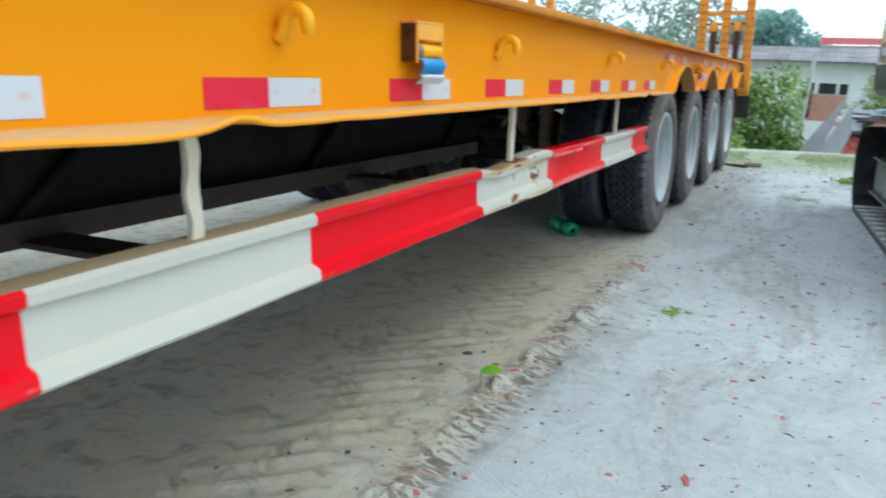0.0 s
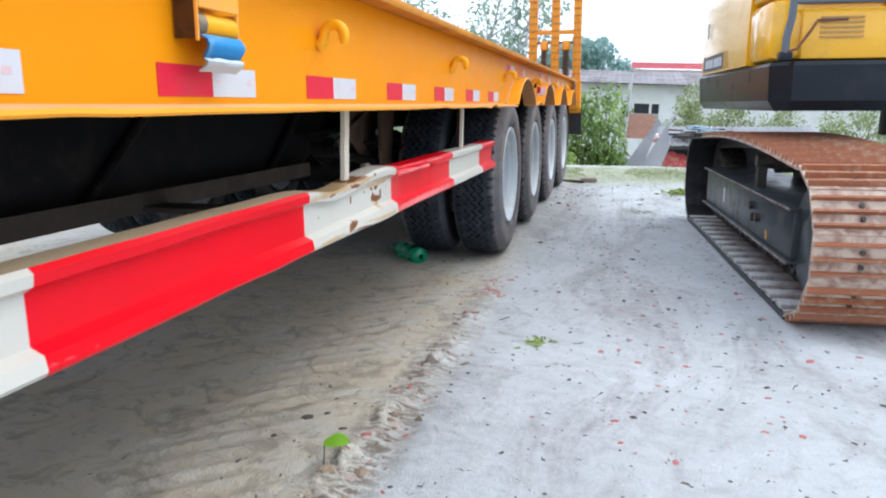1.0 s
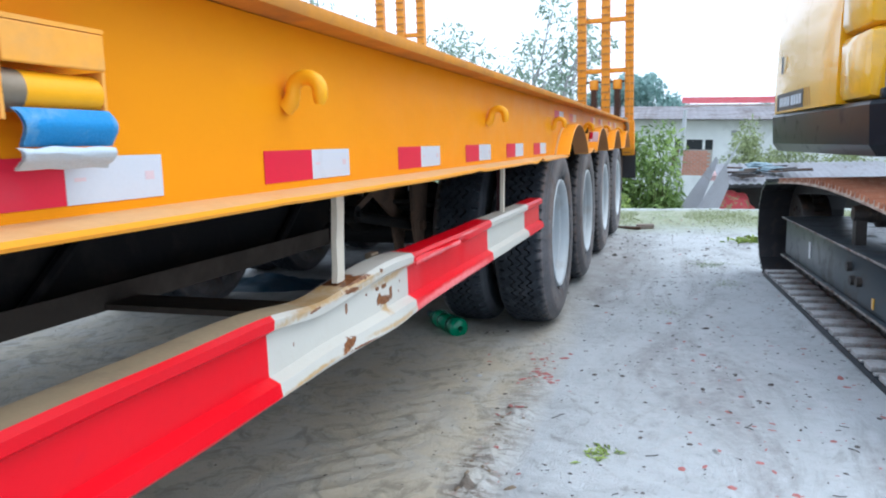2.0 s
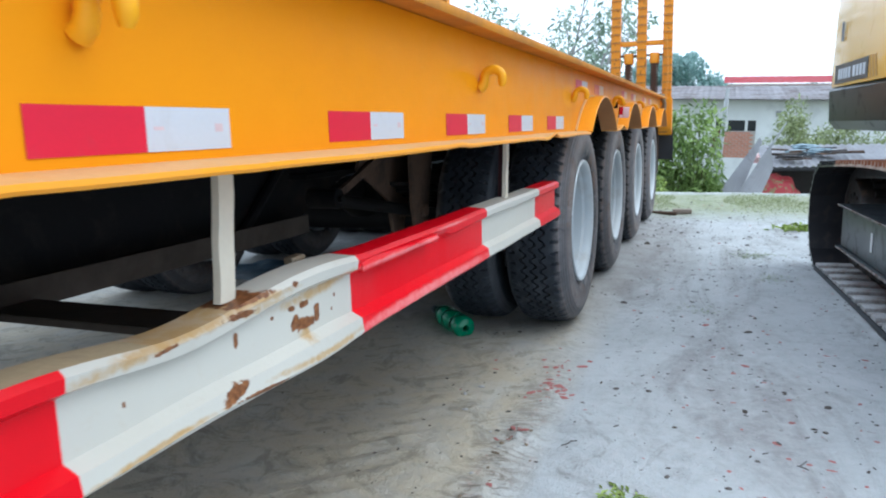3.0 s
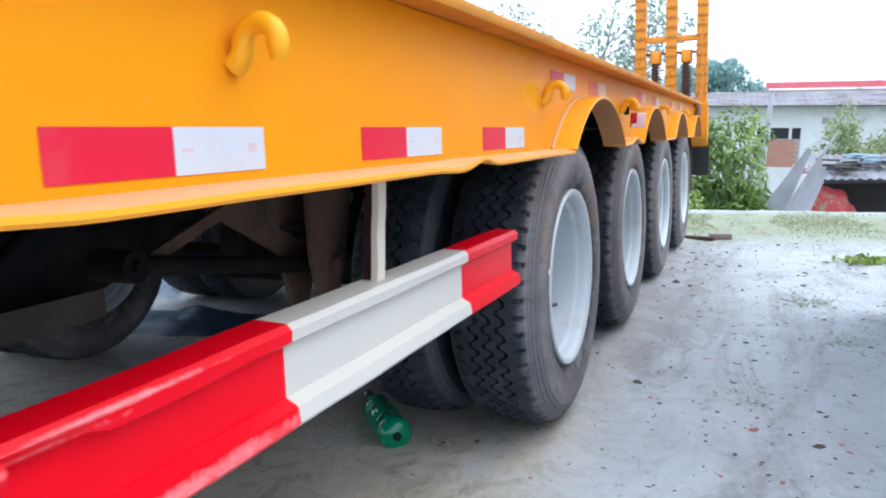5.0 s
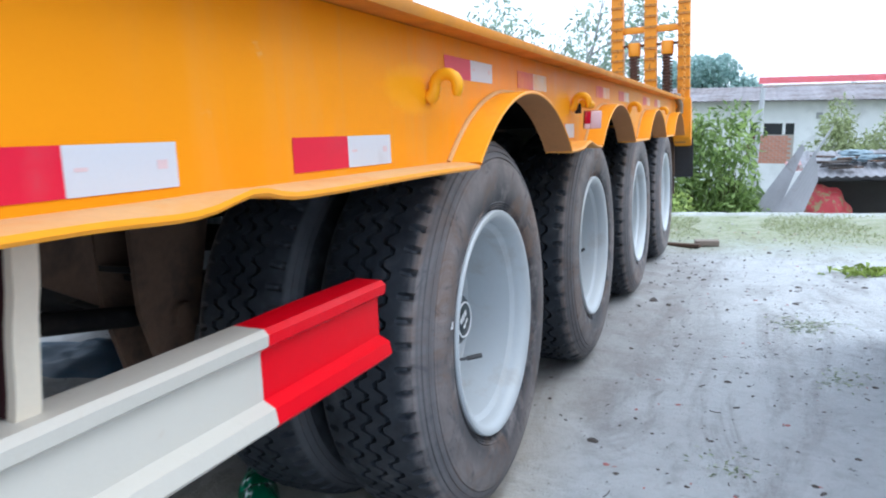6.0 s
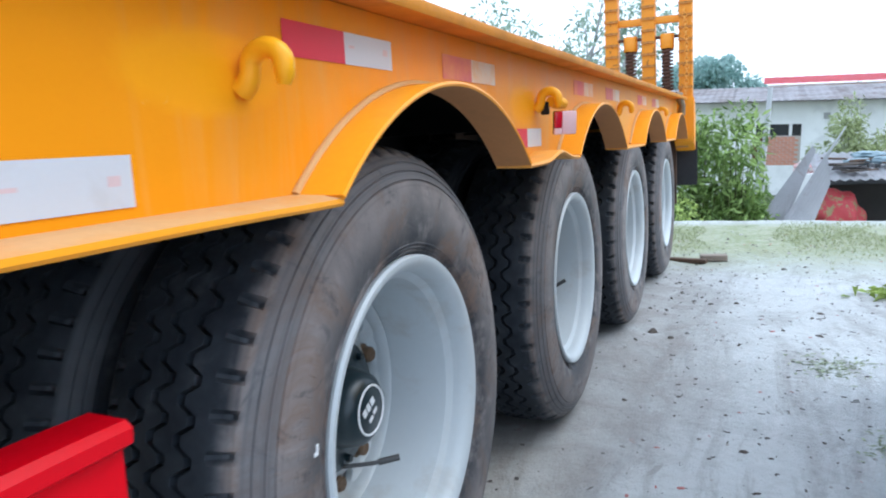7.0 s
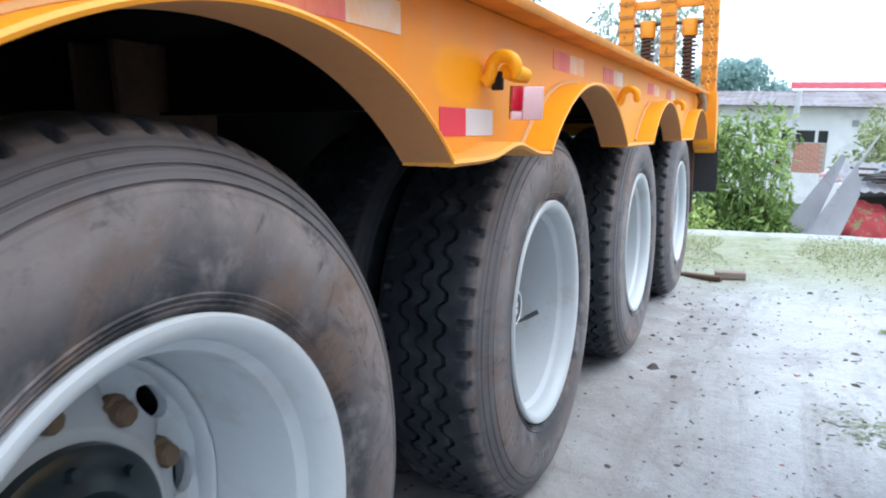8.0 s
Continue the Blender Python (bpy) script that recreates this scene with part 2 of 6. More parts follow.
def guard_paint(name, base, chip, spots, stains=(), tone=(0.46, 0.30, 0.13)):
    """Guard-rail paint: rust spots (y, z, half length, half height, slant) that break through, stains of one tone along
    the lips; on red they include painted sky glare.
    """
    m, t, p = nodes_of(name)
    co = t.nodes.new("ShaderNodeTexCoord")
    sep = t.nodes.new("ShaderNodeSeparateXYZ")
    t.links.new(co.outputs["Object"], sep.inputs[0])
    Y, Z = sep.outputs["Y"], sep.outputs["Z"]
    big, fine, edge = noise_node(t, 3.0, 5), noise_node(t, 120, 3), noise_node(t, 26, 6, 0.7, 0.5)
    ragged = ramp_node(t, noise_node(t, 55, 6, 0.7, 0.6), 0.3, 0.7, -0.45, 0.45)
    col = mix_node(t, ramp_node(t, big, 0.3, 0.7), tuple(c * 0.93 for c in base), base)
    col = mix_node(t, ramp_node(t, edge, 0.60, 0.74, 0, 0.35), col, chip)

    def patch(y, z, long, high, slant, soft):
        dy = maths(t, "SUBTRACT", Y, y)
        dz = maths(t, "SUBTRACT", maths(t, "SUBTRACT", Z, z), maths(t, "MULTIPLY", dy, slant))
        a, b = maths(t, "DIVIDE", dy, long), maths(t, "DIVIDE", dz, high)
        d = maths(t, "ADD", maths(t, "POWER", maths(t, "ADD", maths(t, "MULTIPLY", a, a), maths(t, "MULTIPLY", b, b)), 0.5), ragged)
        return ramp_node(t, d, 1.0 + soft, 1.0 - soft)

    for y, z, long, high, slant in stains:
        col = mix_node(t, maths(t, "MULTIPLY", patch(y, z, long, high, slant, 0.45), ramp_node(t, edge, 0.30, 0.60, 0.55, 1.0)), col, tone)
    rust = None
    for spot in spots:
        k = patch(*spot, 0.08)
        rust = k if rust is None else maths(t, "MAXIMUM", rust, k)
    if rust is not None:
        col = mix_node(t, rust, col, mix_node(t, ramp_node(t, fine, 0.35, 0.65), (0.11, 0.042, 0.018), (0.27, 0.115, 0.045)))
    t.links.new(col, p.inputs["Base Color"])
    t.links.new(ramp_node(t, fine, 0.2, 0.8, 0.26, 0.40), p.inputs["Roughness"])
    p.inputs["Specular IOR Level"].default_value = 0.22
    bump_node(t, p, maths(t, "ADD", fine, maths(t, "MULTIPLY", edge, 2.0)), 0.12, 0.003)
    return m


RUST = [(3.312, 0.706, 0.034, 0.010, 0.0), (3.285, 0.714, 0.010, 0.010, 0.3), (3.345, 0.712, 0.010, 0.011, 0.0), (3.311, 0.737, 0.011, 0.006, 0.0), (3.346, 0.724, 0.008, 0.005, 0.0), (3.279, 0.736, 0.008, 0.005, 0.0),
        (3.178, 0.773, 0.040, 0.005, 0.08), (3.155, 0.757, 0.030, 0.005, 0.06), (3.268, 0.778, 0.007, 0.005, 0.0), (3.412, 0.729, 0.004, 0.003, 0.0), (3.399, 0.708, 0.004, 0.004, 0.0), (3.162, 0.716, 0.004, 0.013, 0.1),
        (3.235, 0.732, 0.004, 0.003, 0.0), (3.138, 0.655, 0.026, 0.010, 0.25), (3.185, 0.640, 0.050, 0.004, 0.0), (2.960, 0.700, 0.003, 0.004, 0.0), (3.02, 0.748, 0.022, 0.003, 0.05)]
STAINS = [(3.38, 0.752, 0.11, 0.008, 0.06), (3.05, 0.757, 0.17, 0.008, 0.02), (3.16, 0.768, 0.10, 0.005, 0.05), (3.35, 0.652, 0.12, 0.005, 0.0), (3.10, 0.772, 0.12, 0.005, 0.0), (3.31, 0.690, 0.012, 0.014, 0.0), (2.98, 0.640, 0.10, 0.004, 0.0)]
M_GUARD_WHITE = guard_paint("white_guard_paint", (0.57, 0.55, 0.485), (0.50, 0.43, 0.34), RUST, STAINS)
# Pink lip patches: worn paint and the sky's reflection, painted together.
M_GUARD_RED = guard_paint("red_guard_paint", (0.72, 0.0, 0.010), (0.66, 0.006, 0.03), [(3.60, 0.634, 0.05, 0.003, 0.0), (3.82, 0.636, 0.04, 0.002, 0.0)],
                          [(3.85, 0.646, 0.42, 0.010, 0.0), (3.70, 0.757, 0.22, 0.004, 0.0), (1.75, 0.646, 0.25, 0.004, 0.0), (4.02, 0.768, 0.10, 0.003, 0.0)], (0.78, 0.22, 0.22))
M_GUARD_TOP = surface("tan_dusty_top", (0.42, 0.33, 0.20), 0.8, dirt=(0.25, 0.2, 0.14), grain=140, vary=0.15)


# ---- building helpers ----
def box(bm, x0, x1, y0, y1, z0, z1, turn=None, bevel=0.0, mi=0):
    made = bmesh.ops.create_cube(bm, size=1)
    vs = made["verts"]
    for v in vs:
        v.co = Vector((x0 + (v.co.x + 0.5) * (x1 - x0), y0 + (v.co.y + 0.5) * (y1 - y0), z0 + (v.co.z + 0.5) * (z1 - z0)))
    fs = {f for v in vs for f in v.link_faces}
    for f in fs:
        f.material_index = mi
    if bevel:
        es = list({e for v in vs for e in v.link_edges})
        got = bmesh.ops.bevel(bm, geom=es, offset=bevel, segments=2, affect="EDGES", profile=0.5)
        vs = list({v for f in got["faces"] for v in f.verts} | {v for v in vs if v.is_valid})
    if turn:
        bmesh.ops.transform(bm, matrix=turn, verts=vs)
    return vs


def tube(bm, pts, r, seg=10, caps=True, radii=None):
    """A round bar along points."""
    pts = [Vector(p) for p in pts]
    rings = []
    side = None
    for i, p in enumerate(pts):
        d = (pts[min(i + 1, len(pts) - 1)] - pts[max(i - 1, 0)]).normalized()
        if side is None:
            side = d.orthogonal().normalized()
        side = (side - side.dot(d) * d).normalized()
        up = d.cross(side)
        rr = radii[i] if radii else r
        rings.append([bm.verts.new(p + rr * (math.cos(2 * math.pi * k / seg) * side + math.sin(2 * math.pi * k / seg) * up)) for k in range(seg)])
    for a, b in zip(rings, rings[1:]):
        for k in range(seg):
            bm.faces.new((a[k], a[(k + 1) % seg], b[(k + 1) % seg], b[k]))
    if caps:
        bm.faces.new(list(reversed(rings[0])))
        bm.faces.new(rings[-1])


def lathe(bm, profile, seg=64, axis="x", close=False, mi=0):
    """Turns (along, radius) points about an axis."""
    rings = []
    for a, r in profile:
        ring = []
        for k in range(seg):
            c, s = math.cos(2 * math.pi * k / seg), math.sin(2 * math.pi * k / seg)
            ring.append(bm.verts.new((a, r * c, r * s) if axis == "x" else (r * c, r * s, a)))
        rings.append(ring)
    pairs = list(zip(rings, rings[1:])) + ([(rings[-1], rings[0])] if close else [])
    for a, b in pairs:
        for k in range(seg):
            f = bm.faces.new((a[k], a[(k + 1) % seg], b[(k + 1) % seg], b[k]))
            f.material_index = mi
    return rings


def sweep(bm, outline, stations, shift=None, mi=None, caps=True):
    """Runs an (x, z) outline along y stations; shift(y, i) gives the (dx, dz) of a point."""
    rows = []
    for y in stations:
        rows.append([bm.verts.new((x + (shift(y, i)[0] if shift else 0), y, z + (shift(y, i)[1] if shift else 0))) for i, (x, z) in enumerate(outline)])
    n = len(outline)
    for j, (a, b) in enumerate(zip(rows, rows[1:])):
        for i in range(n):
            f = bm.faces.new((a[i], b[i], b[(i + 1) % n], a[(i + 1) % n]))
            if mi:
                f.material_index = mi((stations[j] + stations[j + 1]) / 2, i)
    if caps:
        for row in (rows[0], rows[-1]):
            f = bm.faces.new(row)
            if mi:
                f.material_index = mi(row[0].co.y, 0)


def mesh_of(name, bm, materials, smooth=None):
    bmesh.ops.recalc_face_normals(bm, faces=bm.faces)
    me = bpy.data.meshes.new(name)
    bm.to_mesh(me)
    bm.free()
    for m in materials if isinstance(materials, (list, tuple)) else [materials]:
        me.materials.append(m)
    if smooth:
        me.shade_smooth()
        me.set_sharp_from_angle(angle=radians(smooth))
    return me


def part(name, bm, material, parent, label="", smooth=None, at=None, mesh=None):
    ob = new(name, mesh or mesh_of(name, bm, material, smooth))
    ob.parent = parent
    if at is not None:
        ob.matrix_basis = at
    return tagged(ob, label=label)


def thing(name, label, category, at=None, group="", kind=""):
    ob = new(name)
    ob.empty_display_size = 0.2
    if at is not None:
        ob.matrix_basis = at
    return tagged(ob, label, category, group, kind)


def solid(name, bm, material, label, category, smooth=None, group="", kind="", at=None):
    ob = new(name, mesh_of(name, bm, material, smooth))
    if at is not None:
        ob.matrix_basis = at
    return tagged(ob, label, category, group, kind)


def facets(name, verts, faces, material, smooth=False):
    me = bpy.data.meshes.new(name)
    me.from_pydata(verts, [], faces)
    me.update()
    for m in material if isinstance(material, (list, tuple)) else [material]:
        me.materials.append(m)
    if smooth:
        me.shade_smooth()
    return me


# ---- ground ----
EDGE_Y = 13.5


def lane_x(y):
    return -0.005 + 0.030 * math.sin(y * 1.7) + 0.02 * noise.noise((y * 2.2, 0, 0))


def ground_height(x, y):
    if y > 13.3:
        drop = min(1.0, (y - 13.3) / 1.2)
        return -1.7 * drop * drop * (3 - 2 * drop) + 0.05 * noise.noise((x * 0.5, y * 0.5, 0))
    h = 0.010 * noise.noise((x * 0.9, y * 0.9, 3)) + 0.006 * noise.noise((x * 4, y * 4, 1)) + 0.0025 * noise.noise((x * 13, y * 13, 7))
    if -1.6 < x < 2.2 and 1.2 < y < 11:
        # soil squeezed up beside the wheel track, in cleats
        fade = max(0.12, 1 - max(0, abs(y - 3.0) - 1.0) / 1.8)
        lane = math.exp(-(((x - lane_x(y)) / 0.055) ** 2)) * fade
        near = noise.voronoi((x * 15 + 2 * noise.noise((x * 9, y * 9, 6)), y * 13 + 0.5 * x, 0.0))[0][0]
        lump = max(0.0, 1 - 1.7 * near) ** 0.6 * max(0.0, 0.45 + 1.3 * noise.noise((x * 5, y * 5, 2)))
        h += lane * (0.036 * lump + 0.004)
        h -= 0.008 * math.exp(-(((x - lane_x(y) - 0.09) / 0.05) ** 2)) * fade
        inner = math.exp(-(((x + 0.40) / 0.17) ** 2)) * max(0, 1 - abs(y - 3.0) / 2.6)
        h += inner * 0.020 * max(-0.4, math.sin((y - 0.9 * x) * 2 * math.pi / 0.12)) * (0.7 + noise.noise((x * 5, y * 5, 4)))
        # faint prints of a crawler track across the open yard
        print_at = math.exp(-(((x - 0.72 - 0.06 * (y - 4.2)) / 0.26) ** 4)) * max(0.0, min(1.0, 0.45 + 1.6 * noise.noise((x * 1.6, y * 1.6, 11)))) * min(1, max(0, (y - 2.6) / 0.6)) * min(1, max(0, (6.2 - y) / 0.8))
        h += 0.009 * print_at * max(-0.5, math.sin((y + 0.45 * x + 0.05 * noise.noise((x * 3, y * 3, 12))) * 2 * math.pi / 0.125))
    # slightly higher under the wheels
    h += 0.022 * min(1, max(0, (0.12 - x) / 0.25)) * min(1, max(0, (y - 5.0) / 0.5)) * min(1, max(0, (11.2 - y) / 0.8))
    return h - 0.002


def ground_material():
    m, t, p = nodes_of("pale_yard_soil")
    co = t.nodes.new("ShaderNodeTexCoord")
    sep = t.nodes.new("ShaderNodeSeparateXYZ")
    t.links.new(co.outputs["Object"], sep.inputs[0])
    X, Y = sep.outputs["X"], sep.outputs["Y"]
    broad, mid, fine, grit = noise_node(t, 0.7, 6, 0.6, 0.5), noise_node(t, 3.6, 6, 0.65, 0.8), noise_node(t, 22, 5, 0.7), noise_node(t, 150, 3)
    drag = noise_node(t, 2.2, 6, 0.7, 1.6, stretch=(1.0, 0.28, 1.0))
    col = mix_node(t, ramp_node(t, broad, 0.35, 0.65), (0.375, 0.395, 0.395), (0.53, 0.56, 0.565))
    col = mix_node(t, ramp_node(t, mid, 0.50, 0.74, 0, 0.6), col, (0.30, 0.308, 0.31))
    col = mix_node(t, ramp_node(t, drag, 0.50, 0.62, 0, 0.75), col, (0.25, 0.245, 0.24))
    col = mix_node(t, ramp_node(t, drag, 0.45, 0.30, 0, 0.6), col, (0.56, 0.57, 0.58))
    col = mix_node(t, ramp_node(t, fine, 0.40, 0.70, 0, 0.5), col, (0.52, 0.53, 0.54))
    col = mix_node(t, ramp_node(t, noise_node(t, 34, 4, 0.6, 0.5), 0.66, 0.72, 0, 0.8), col, (0.12, 0.115, 0.11))
    col = mix_node(t, ramp_node(t, noise_node(t, 11, 5, 0.6, 0.8), 0.72, 0.76, 0, 0.6), col, (0.42, 0.22, 0.19))
    col = mix_node(t, ramp_node(t, noise_node(t, 5.5, 7, 0.75, 2.2, stretch=(0.8, 0.45, 1)), 0.60, 0.68, 0, 0.55), col, (0.19, 0.18, 0.165))
    col = mix_node(t, ramp_node(t, grit, 0.62, 0.75, 0, 0.4), col, (0.16, 0.15, 0.14))
    # brown worked soil in the strip below the trailer's side, with darker crumbs where it was squeezed up
    lane = maths(t, "MULTIPLY", ramp_node(t, X, 0.14, -0.10), ramp_node(t, Y, 8.0, 5.0))
    col = mix_node(t, maths(t, "MULTIPLY", lane, ramp_node(t, mid, 0.25, 0.6, 0.45, 0.95)), col, (0.50, 0.43, 0.31))
    col = mix_node(t, maths(t, "MULTIPLY", lane, ramp_node(t, noise_node(t, 7, 7, 0.72, 1.2), 0.50, 0.62, 0, 0.6)), col, (0.20, 0.175, 0.130))
    ridge = maths(t, "MULTIPLY", maths(t, "MULTIPLY", ramp_node(t, X, -0.11, -0.03), ramp_node(t, X, 0.13, 0.04)), ramp_node(t, Y, 5.6, 3.8))
    col = mix_node(t, maths(t, "MULTIPLY", ridge, ramp_node(t, noise_node(t, 13, 6, 0.75, 1.2, stretch=(0.7, 1.5, 1)), 0.47, 0.56, 0, 0.95)), col, (0.140, 0.108, 0.080))
    col = mix_node(t, maths(t, "MULTIPLY", ridge, ramp_node(t, noise_node(t, 13, 5, 0.7, 1.0), 0.58, 0.66, 0, 0.7)), col, (0.44, 0.30, 0.25))
    # scuffed patches, and darker churned soil along the wheels
    col = mix_node(t, ramp_node(t, noise_node(t, 9, 7, 0.72, 1.4), 0.52, 0.66, 0, 0.34), col, (0.29, 0.295, 0.285))
    churn = maths(t, "MULTIPLY", ramp_node(t, maths(t, "ADD", X, maths(t, "MULTIPLY", broad, 0.5)), 0.75, 0.35), maths(t, "MULTIPLY", ramp_node(t, Y, 6.0, 7.4), ramp_node(t, Y, 11.4, 10.6)))
    col = mix_node(t, maths(t, "MULTIPLY", churn, ramp_node(t, mid, 0.30, 0.62, 0.25, 0.85)), col, (0.265, 0.25, 0.235))
    # thin grass before the edge
    grass = maths(t, "MULTIPLY", ramp_node(t, maths(t, "ADD", Y, maths(t, "MULTIPLY", mid, 1.6)), 10.8, 12.0), ramp_node(t, fine, 0.25, 0.6, 0.5, 1.0))
    grass = maths(t, "MULTIPLY", grass, ramp_node(t, maths(t, "ADD", Y, maths(t, "MULTIPLY", mid, 0.5)), 13.4, 13.0, 0.25, 1.0))
    col = mix_node(t, grass, col, mix_node(t, ramp_node(t, mid, 0.4, 0.6), (0.20, 0.235, 0.10), (0.29, 0.305, 0.19)))
    low = ramp_node(t, Y, 13.6, 14.3)
    col = mix_node(t, low, col, mix_node(t, ramp_node(t, mid, 0.4, 0.6), (0.05, 0.09, 0.025), (0.11, 0.13, 0.05)))
    t.links.new(col, p.inputs["Base Color"])
    t.links.new(ramp_node(t, broad, 0.3, 0.7, 0.72, 0.92), p.inputs["Roughness"])
    bump_node(t, p, maths(t, "ADD", maths(t, "MULTIPLY", mid, 2.0), maths(t, "ADD", fine, maths(t, "MULTIPLY", grit, 0.5))), 0.75, 0.014)
    return m


def stations(*runs):
    out = []
    for a, b, n in runs:
        out += [a + (b - a) * i / n for i in range(n)]
    return out + [runs[-1][1]]


gx = stations((-400, -40, 12), (-40, -4, 18), (-4, -1.0, 30), (-1.0, -0.16, 34), (-0.16, 0.20, 30), (0.20, 1.6, 46), (1.6, 5, 34), (5, 40, 18), (40, 400, 12))
gy = stations((-400, -20, 10), (-20, 1.2, 40), (1.2, 5.6, 330), (5.6, 13.2, 170), (13.2, 14.6, 20), (14.6, 40, 24), (40, 400, 20))
gv = [(x, y, ground_height(x, y)) for y in gy for x in gx]
nx = len(gx)
gf = [(j * nx + i, j * nx + i + 1, (j + 1) * nx + i + 1, (j + 1) * nx + i) for j in range(len(gy) - 1) for i in range(nx - 1)]
ground = new("ground", facets("ground", gv, gf, ground_material(), True))
tagged(ground, "pale grey trodden yard soil with a grassy edge", "ground", kind="structure")


# ---- the low-bed trailer ----
AXLES = [5.942, 7.282, 8.622, 9.962]
HUB_Z, ARCH_R, ARCH_Z, ARCH_ON = 0.529, 0.620, 0.510, 0.050
WIDTH, REAR, FRONT = 2.95, 10.42, -3.2
trailer = thing("lowbed_trailer", "long yellow low-bed trailer with four axles and raised rear ramps", "trailer", pose(0, 0, 0))


def edge_z(y):
    """The lower edge of the side plate: level, then scalloped over each wheel."""
    low = 0.972
    for c in AXLES:
        off = y - c - ARCH_ON
        if abs(off) < ARCH_R:
            low = max(low, ARCH_Z + math.sqrt(ARCH_R**2 - off**2))
    return low


def plate_stations():
    ys = [FRONT + 0.25 * i for i in range(int((5.4 - FRONT) / 0.25))]
    y = 5.4
    while y < REAR - 0.02:
        ys.append(y)
        y += 0.02
    return ys + [REAR]


def dent(y):
    """Knocks along the lower flange's outer edge: outwards and downwards."""
    d = 0.0
    for at, wide, deep in ((1.76, 0.05, 0.016), (1.60, 0.12, -0.008), (2.05, 0.06, 0.002), (2.78, 0.03, 0.001), (3.10, 0.04, -0.001), (4.83, 0.05, 0.014), (4.72, 0.08, -0.006), (3.85, 0.05, 0.004)):
        d += deep * math.exp(-(((y - at) / wide) ** 2))
    return d + 0.003 * noise.noise((y * 3.1, 0, 0))


bm = bmesh.new()
ys = plate_stations()
front, back = [], []
for y in ys:
    warp = 0.0006 * noise.noise((y * 1.3, 5, 0))
    front.append([bm.verts.new((warp, y, edge_z(y) + (1.236 - edge_z(y)) * k / 4)) for k in range(5)])
    back.append([bm.verts.new((-0.010, y, edge_z(y) + (1.236 - edge_z(y)) * k / 4)) for k in range(5)])
for rows in (front, back):
    for a, b in zip(rows, rows[1:]):
        for k in range(4):
            bm.faces.new((a[k], b[k], b[k + 1], a[k + 1]))
for a, b, c, d in zip(front, front[1:], back, back[1:]):
    bm.faces.new((a[0], b[0], d[0], c[0]))
    bm.faces.new((a[4], b[4], d[4], c[4]))
part("side_plate", bm, M_PLATE, trailer, "smooth yellow side plate with scalloped wheel cut-outs", smooth=30)

# top flange with a rolled lip
bm = bmesh.new()
sweep(bm, [(-0.012, 1.238), (0.060, 1.236), (0.070, 1.232), (0.074, 1.240), (0.072, 1.252), (-0.012, 1.254)], [FRONT + 0.2 * i for i in range(int((REAR - FRONT) / 0.2) + 1)],
      lambda y, i: (0, 0.002 * noise.noise((y * 2, i, 9))))
part("top_flange", bm, M_TOP_FLANGE, trailer, "brownish yellow top flange", smooth=40)

# lower flange, up to the first wheel
bm = bmesh.new()
fl = [(-0.02, 0.963), (0.045, 0.962), (0.068, 0.958), (0.071, 0.962), (0.070, 0.968), (0.045, 0.973), (-0.02, 0.975)]
sweep(bm, fl, stations((FRONT, 1.2, 8), (1.2, 5.582, 150)), lambda y, i: (0.25 * dent(y), dent(y) * 0.9) if i in (2, 3, 4) else ((0, dent(y) * 0.3) if i in (1, 5) else (0, 0)), lambda y, i: 1 if i in (4, 5) else 0)
part("lower_flange", bm, [M_YELLOW, M_FLANGE_TOP], trailer, "yellow lower flange with a knocked, wavy edge", smooth=40)


def arch_strip(c, a0, a1, y_in=None, y_out=None):
    """A bent flange that follows a wheel cut-out."""
    bm = bmesh.new()
    pts = []
    n = 40
    for i in range(n + 1):
        a = radians(a0 + (a1 - a0) * i / n)
        pts.append((c - ARCH_R * math.cos(a), ARCH_Z + ARCH_R * math.sin(a)))
    rows = []
    for y, z in pts:
        dy, dz = (y - c) / ARCH_R, (z - ARCH_Z) / ARCH_R
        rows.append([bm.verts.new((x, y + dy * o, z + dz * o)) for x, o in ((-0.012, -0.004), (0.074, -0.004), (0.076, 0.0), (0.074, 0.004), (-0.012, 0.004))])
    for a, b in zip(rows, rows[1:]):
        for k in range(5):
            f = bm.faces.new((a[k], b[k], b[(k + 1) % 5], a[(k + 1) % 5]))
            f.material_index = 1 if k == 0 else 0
    bm.faces.new(rows[0])
    bm.faces.new(rows[-1])
    bead = bmesh.new()
    tube(bead, [(0.003, y + 0.005 * (y - c) / ARCH_R + 0.0015 * noise.noise((y * 30, z * 30, 2)), z + 0.006 * (z - ARCH_Z) / ARCH_R) for y, z in pts], 0.006, 6)
    part("weld_bead", bead, M_FLANGE_TOP, trailer, "pale weld along the wheel arch", smooth=60)
    return part("wheel_arch", bm, [M_YELLOW, M_UNDER], trailer, "yellow wheel arch flange, brown below", smooth=40)


LEG = math.degrees(math.asin((0.970 - ARCH_Z) / ARCH_R))
for n, c in enumerate(AXLES):
    arch_strip(c + ARCH_ON, LEG, 180 - LEG if n < 3 else 180 - LEG + 10)
